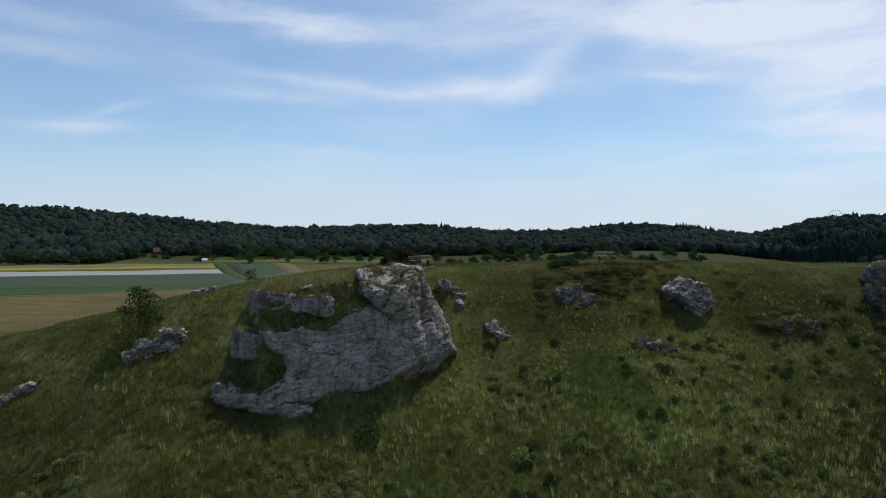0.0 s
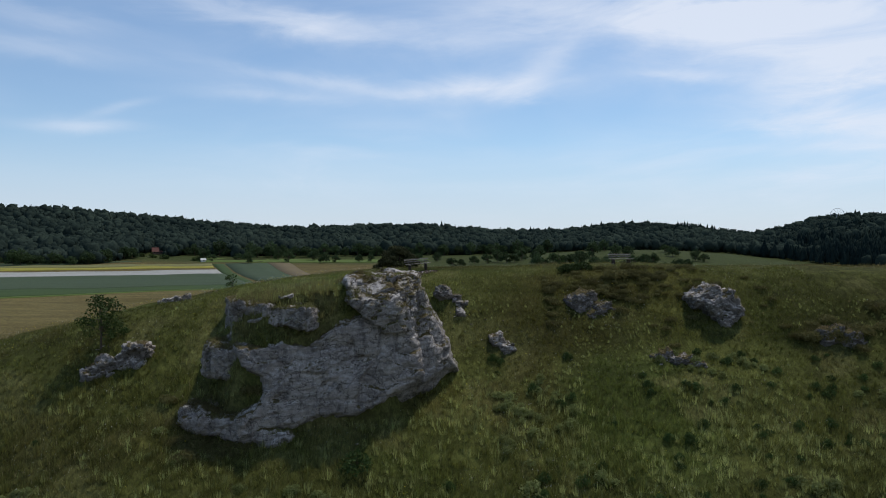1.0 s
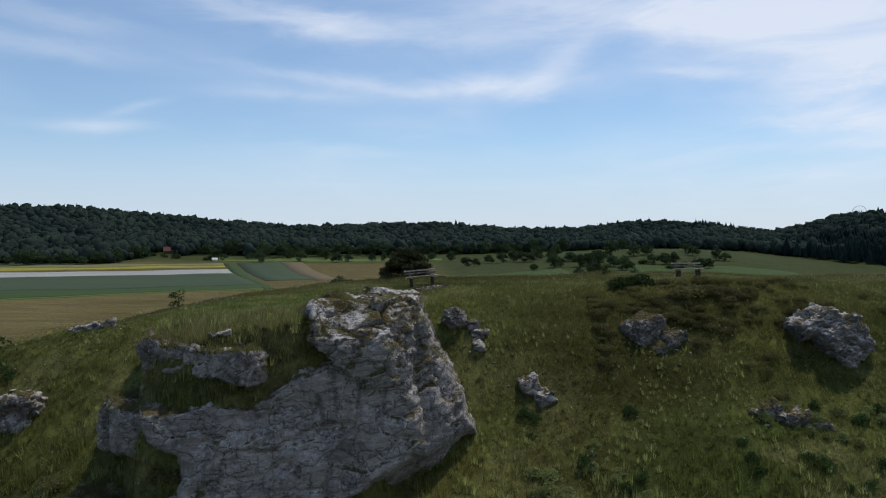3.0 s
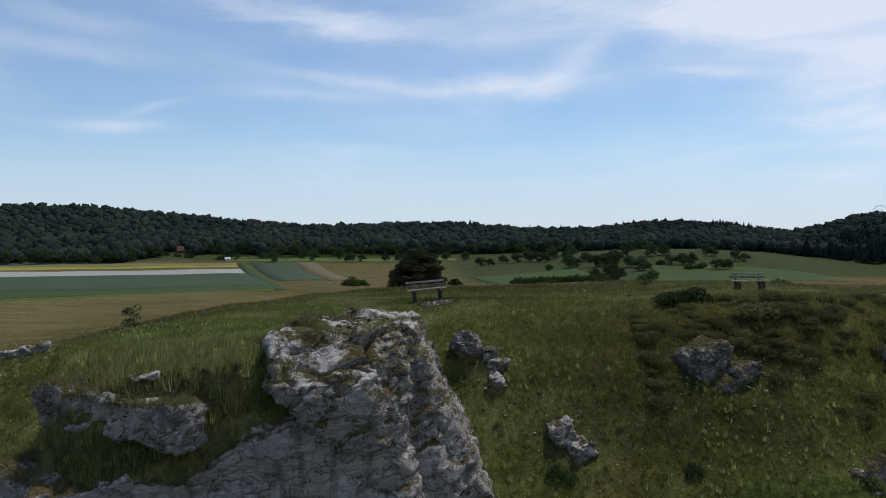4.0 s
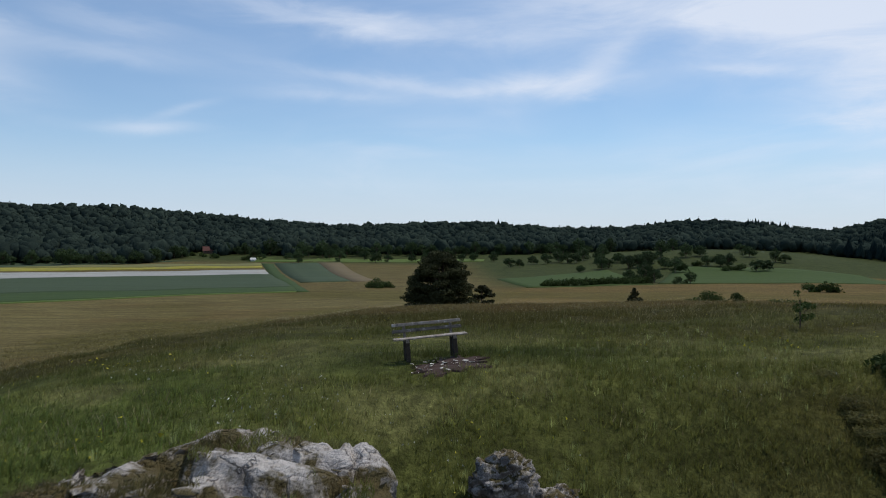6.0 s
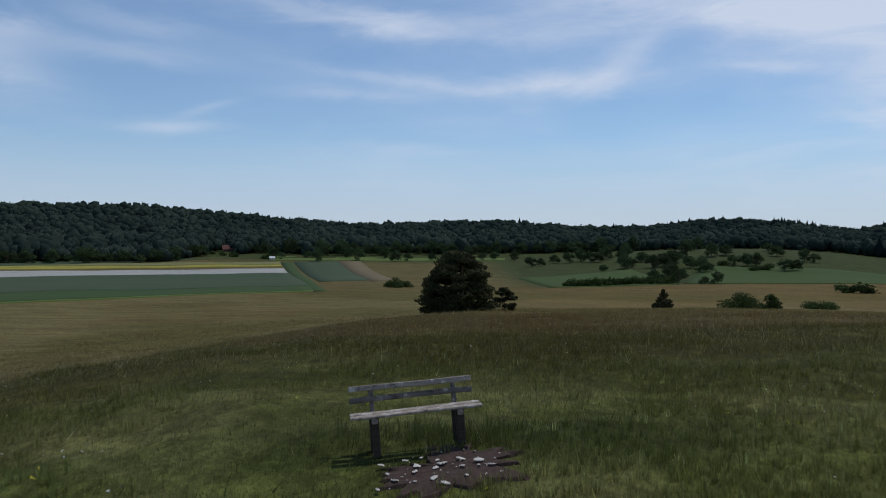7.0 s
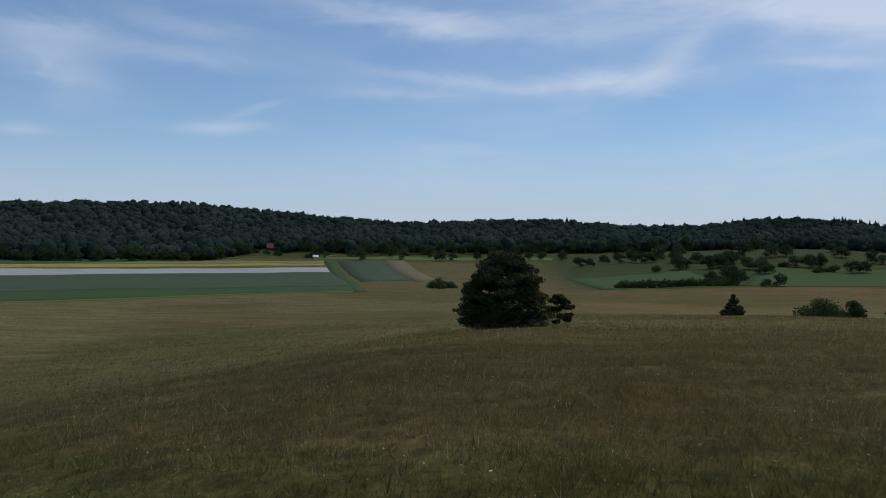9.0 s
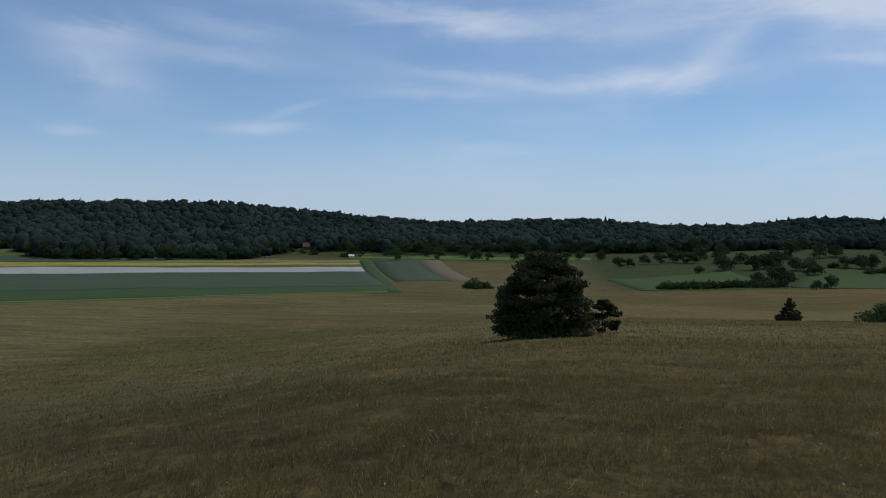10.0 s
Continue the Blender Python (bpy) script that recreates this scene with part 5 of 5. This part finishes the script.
for ob, count in zip(big_rock.children, (26000, 11000, 4000, 9000, 3000)):
    crag_turf(rng, ob, count, 0.10 if ob.name == "cap_block" else 0.17)


# flowers and weeds
def flowers(name, rng, box, count, colour, size, tall, label, patch_seed, patchy=0.15):
    x0, x1, y0, y1 = box
    x, y = x0 + (x1 - x0) * rng.random(count * 5), y0 + (y1 - y0) * rng.random(count * 5)
    keep = np.flatnonzero((fbm(x / 3.5, y / 3.5, 0.5, 3, patch_seed) > patchy) & free_of_rock(x, y))[:count]
    x, y = x[keep], y[keep]
    n = len(x)
    z = land(x, y) + tall * (0.7 + 0.6 * rng.random(n))
    d = rng.normal(size=(n, 4, 3))
    d -= d.mean(1, keepdims=True)
    v = np.stack((x, y, z), 1)[:, None] + d * size * (0.6 + 0.8 * rng.random((n, 1, 1)))
    f = np.array([(0, 1, 2), (0, 2, 3), (0, 3, 1), (1, 3, 2)])
    f = (f[None] + (np.arange(n) * 4)[:, None, None]).reshape(-1, 3)
    c = np.repeat(np.array(colour) * (0.7 + 0.5 * rng.random((n, 1))), 4, 0)
    return tagged(new(name, mesh_from(name, v.reshape(-1, 3), f, PETAL, c)), label, "flowers", kind="stuff")


flowers("yellow_flowers", rng, (-30, 14, 34, 60), 1500, (0.42, 0.36, 0.03), 0.016, 0.30, "small yellow flowers scattered in the grass", 171)
flowers("white_flowers", rng, (-30, 30, 34, 57), 4500, (0.50, 0.50, 0.42), 0.011, 0.34, "small white flowers scattered in the grass", 181)
flowers("meadow_flowers", rng, (-22, 18, 60, 100), 5200, (0.42, 0.38, 0.25), 0.008, 0.26, "pale flower heads in the hay meadow", 191, 0.0)
flowers("meadow_yellow_flowers", rng, (-22, 18, 60, 100), 700, (0.45, 0.38, 0.04), 0.009, 0.30, "yellow flowers in the hay meadow", 201, 0.1)

WEED_R = np.random.default_rng(31)
WEED = tree("weed_clump", WEED_R, on(-3.9, 39.9), 0.75, 1.5, 0.0, 22, 620, 0.13, WEED_LEAF, "low leafy dark green weed clump on the slope", "weed", "weed clumps", 0.015, "dome")
HERB_LEAF = leaf_material("herb_leaf", (0.125, 0.160, 0.048), (0.28, 0.30, 0.12), 0.4)
HERB = tree("herb_clump", WEED_R, on(4.2, 39.2), 0.7, 1.3, 0.0, 20, 560, 0.11, HERB_LEAF, "pale green leafy herb clump in the grass", "weed", "herb clumps", 0.012, "dome")
for kind_of, count, least, most in ((WEED, 120, 0.22, 0.55), (HERB, 260, 0.25, 0.62)):
    for i in range(count):
        while True:
            x, y = WEED_R.uniform(-22, 28), WEED_R.uniform(34.0, 49)
            patch = float(fbm(np.array(x / 6), np.array(y / 6), np.array(0.5), 2, 211 if kind_of is WEED else 213))
            if patch > (-0.15 if x > 0 else 0.35) and not (-13.5 < x < 2 and y > 39.8):
                break
        s = WEED_R.uniform(least, most)
        copy_thing(kind_of, scaled(x, y, WEED_R.uniform(0, 360), s, s * WEED_R.uniform(0.7, 1.2)))
HEATH_LEAF = leaf_material("heath_leaf", (0.090, 0.090, 0.032), (0.185, 0.165, 0.066), 0.4)
HEATH = tree("heath_clump", WEED_R, on(11.0, 54.5), 0.5, 1.5, 0.0, 24, 950, 0.095, HEATH_LEAF, "low dark heath shrub on the mound", "shrub", "heath shrubs", 0.012, "dome")
for i in range(150):
    x, y = max(6.6, 11.6 + WEED_R.normal() * 3.4), min(56.8, 54.2 + WEED_R.normal() * 1.7)
    if abs(x - 9.0) < 1.3 and y < 53.0 or abs(x - 16.5) < 1.4 and y < 52.8:
        continue
    s = WEED_R.uniform(0.22, 0.6)
    copy_thing(HEATH, scaled(x, y, WEED_R.uniform(0, 360), s, s * WEED_R.uniform(0.7, 1.1)))
for i in range(40):
    x, y = ((30.5 + WEED_R.normal() * 2.2, 50.5 + WEED_R.normal() * 1.2) if i % 2 else (22.8 + WEED_R.normal() * 1.3, 50.2 + WEED_R.normal() * 0.7))
    s = WEED_R.uniform(0.5, 1.1)
    copy_thing(HEATH, scaled(x, y, WEED_R.uniform(0, 360), s, s * WEED_R.uniform(0.8, 1.3)))
for i in range(30):
    x, y = -11.3 + WEED_R.normal() * 1.3, 41.0 + WEED_R.normal() * 0.8
    s = WEED_R.uniform(0.4, 0.9)
    copy_thing(HEATH, scaled(x, y, WEED_R.uniform(0, 360), s, s * WEED_R.uniform(0.8, 1.3)))

# ---------------------------------------------------------------- loose stones on the crag and the slope
RUBBLE = []
for k in range(6):
    me = CHIPS[k].copy()
    me.materials.clear()
    me.materials.append(ROCK_CAP if k % 3 else ROCK_BARE)
    RUBBLE.append(me)
SPOTS = [(-3.4, 45.8, 2.0, 2.6, 95, 0.07, 0.30), (-7.6, 43.9, 2.0, 0.5, 26, 0.08, 0.24), (1.3, 51.6, 0.9, 0.8, 16, 0.08, 0.25), (9.2, 51.6, 1.4, 0.7, 16, 0.10, 0.28),
         (13.4, 48.1, 1.4, 0.5, 14, 0.10, 0.26), (-18.4, 47.4, 1.4, 0.4, 14, 0.10, 0.28), (3.5, 51.3, 0.5, 0.4, 8, 0.08, 0.2), (9.5, 38.6, 1.6, 0.8, 12, 0.05, 0.14)]
skins = []
for ob in big_rock.children:
    co = np.empty(len(ob.data.vertices) * 3)
    ob.data.vertices.foreach_get("co", co)
    skins.append(co.reshape(-1, 3))
SKIN = np.concatenate(skins)


def footing(x, y):
    """The height of the turf or the crag, whichever is on top."""
    near = SKIN[(np.abs(SKIN[:, 0] - x) < 0.09) & (np.abs(SKIN[:, 1] - y) < 0.09)]
    return max([float(land(x, y))] + ([float(near[:, 2].max())] if len(near) else []))


for x0, y0, sx, sy, count, small, large in SPOTS:
    for i in range(count):
        x, y = x0 + STONE_R.gauss(0, sx * 0.6), y0 + STONE_R.gauss(0, sy * 0.6)
        z = footing(x, y)
        s = small + (large - small) * STONE_R.random() ** 2
        ob = new("stone", RUBBLE[(i * 5 + 2) % 6])
        ob.matrix_world = pose(x, y, z + s * 0.03, STONE_R.uniform(-20, 20), STONE_R.uniform(-20, 20), STONE_R.uniform(0, 360)) @ Matrix.Diagonal((s * 1.3, s * 1.1, s * 1.5, 1))
        tagged(ob, "loose pale limestone on turf and rock", "stone", "loose stones")


# ---------------------------------------------------------------- a wheel standing over the far woods
STEEL = plain_material("pale_steel", (0.45, 0.47, 0.50), (0.55, 0.57, 0.60), 0.2, 0.5)


def ferris_wheel(x, y, z, radius):
    ob = thing("ferris_wheel", look((x, y, z), (0, 0, z)), "thin pale ferris wheel over the wooded hill", "ferris wheel")

    def ring(r, tube_r):
        v, f = tube([(r * math.cos(w * math.pi / 18), r * math.sin(w * math.pi / 18), 0) for w in range(37)], [tube_r] * 37, 6)
        return mesh_from("rim", v, f, STEEL, smooth=True)
    mesh_part("rim", ring(radius, 0.35), ob)
    mesh_part("hub", ring(radius * 0.08, 0.5), ob)
    for i in range(12):
        w = i * math.pi / 6
        mesh_part("spoke", mesh_from("spoke", *tube([(0, 0, 0), (radius * math.cos(w), radius * math.sin(w), 0)], [0.12, 0.12], 4), STEEL), ob)
    for s in (-1, 1):
        mesh_part("support", mesh_from("support", *tube([(0, 0, 0.6), (s * radius * 0.6, -radius * 1.6, 0.6)], [0.5, 0.6], 6), STEEL), ob)
    return ob


ferris_wheel(640, 1335, 55.0, 10.5)
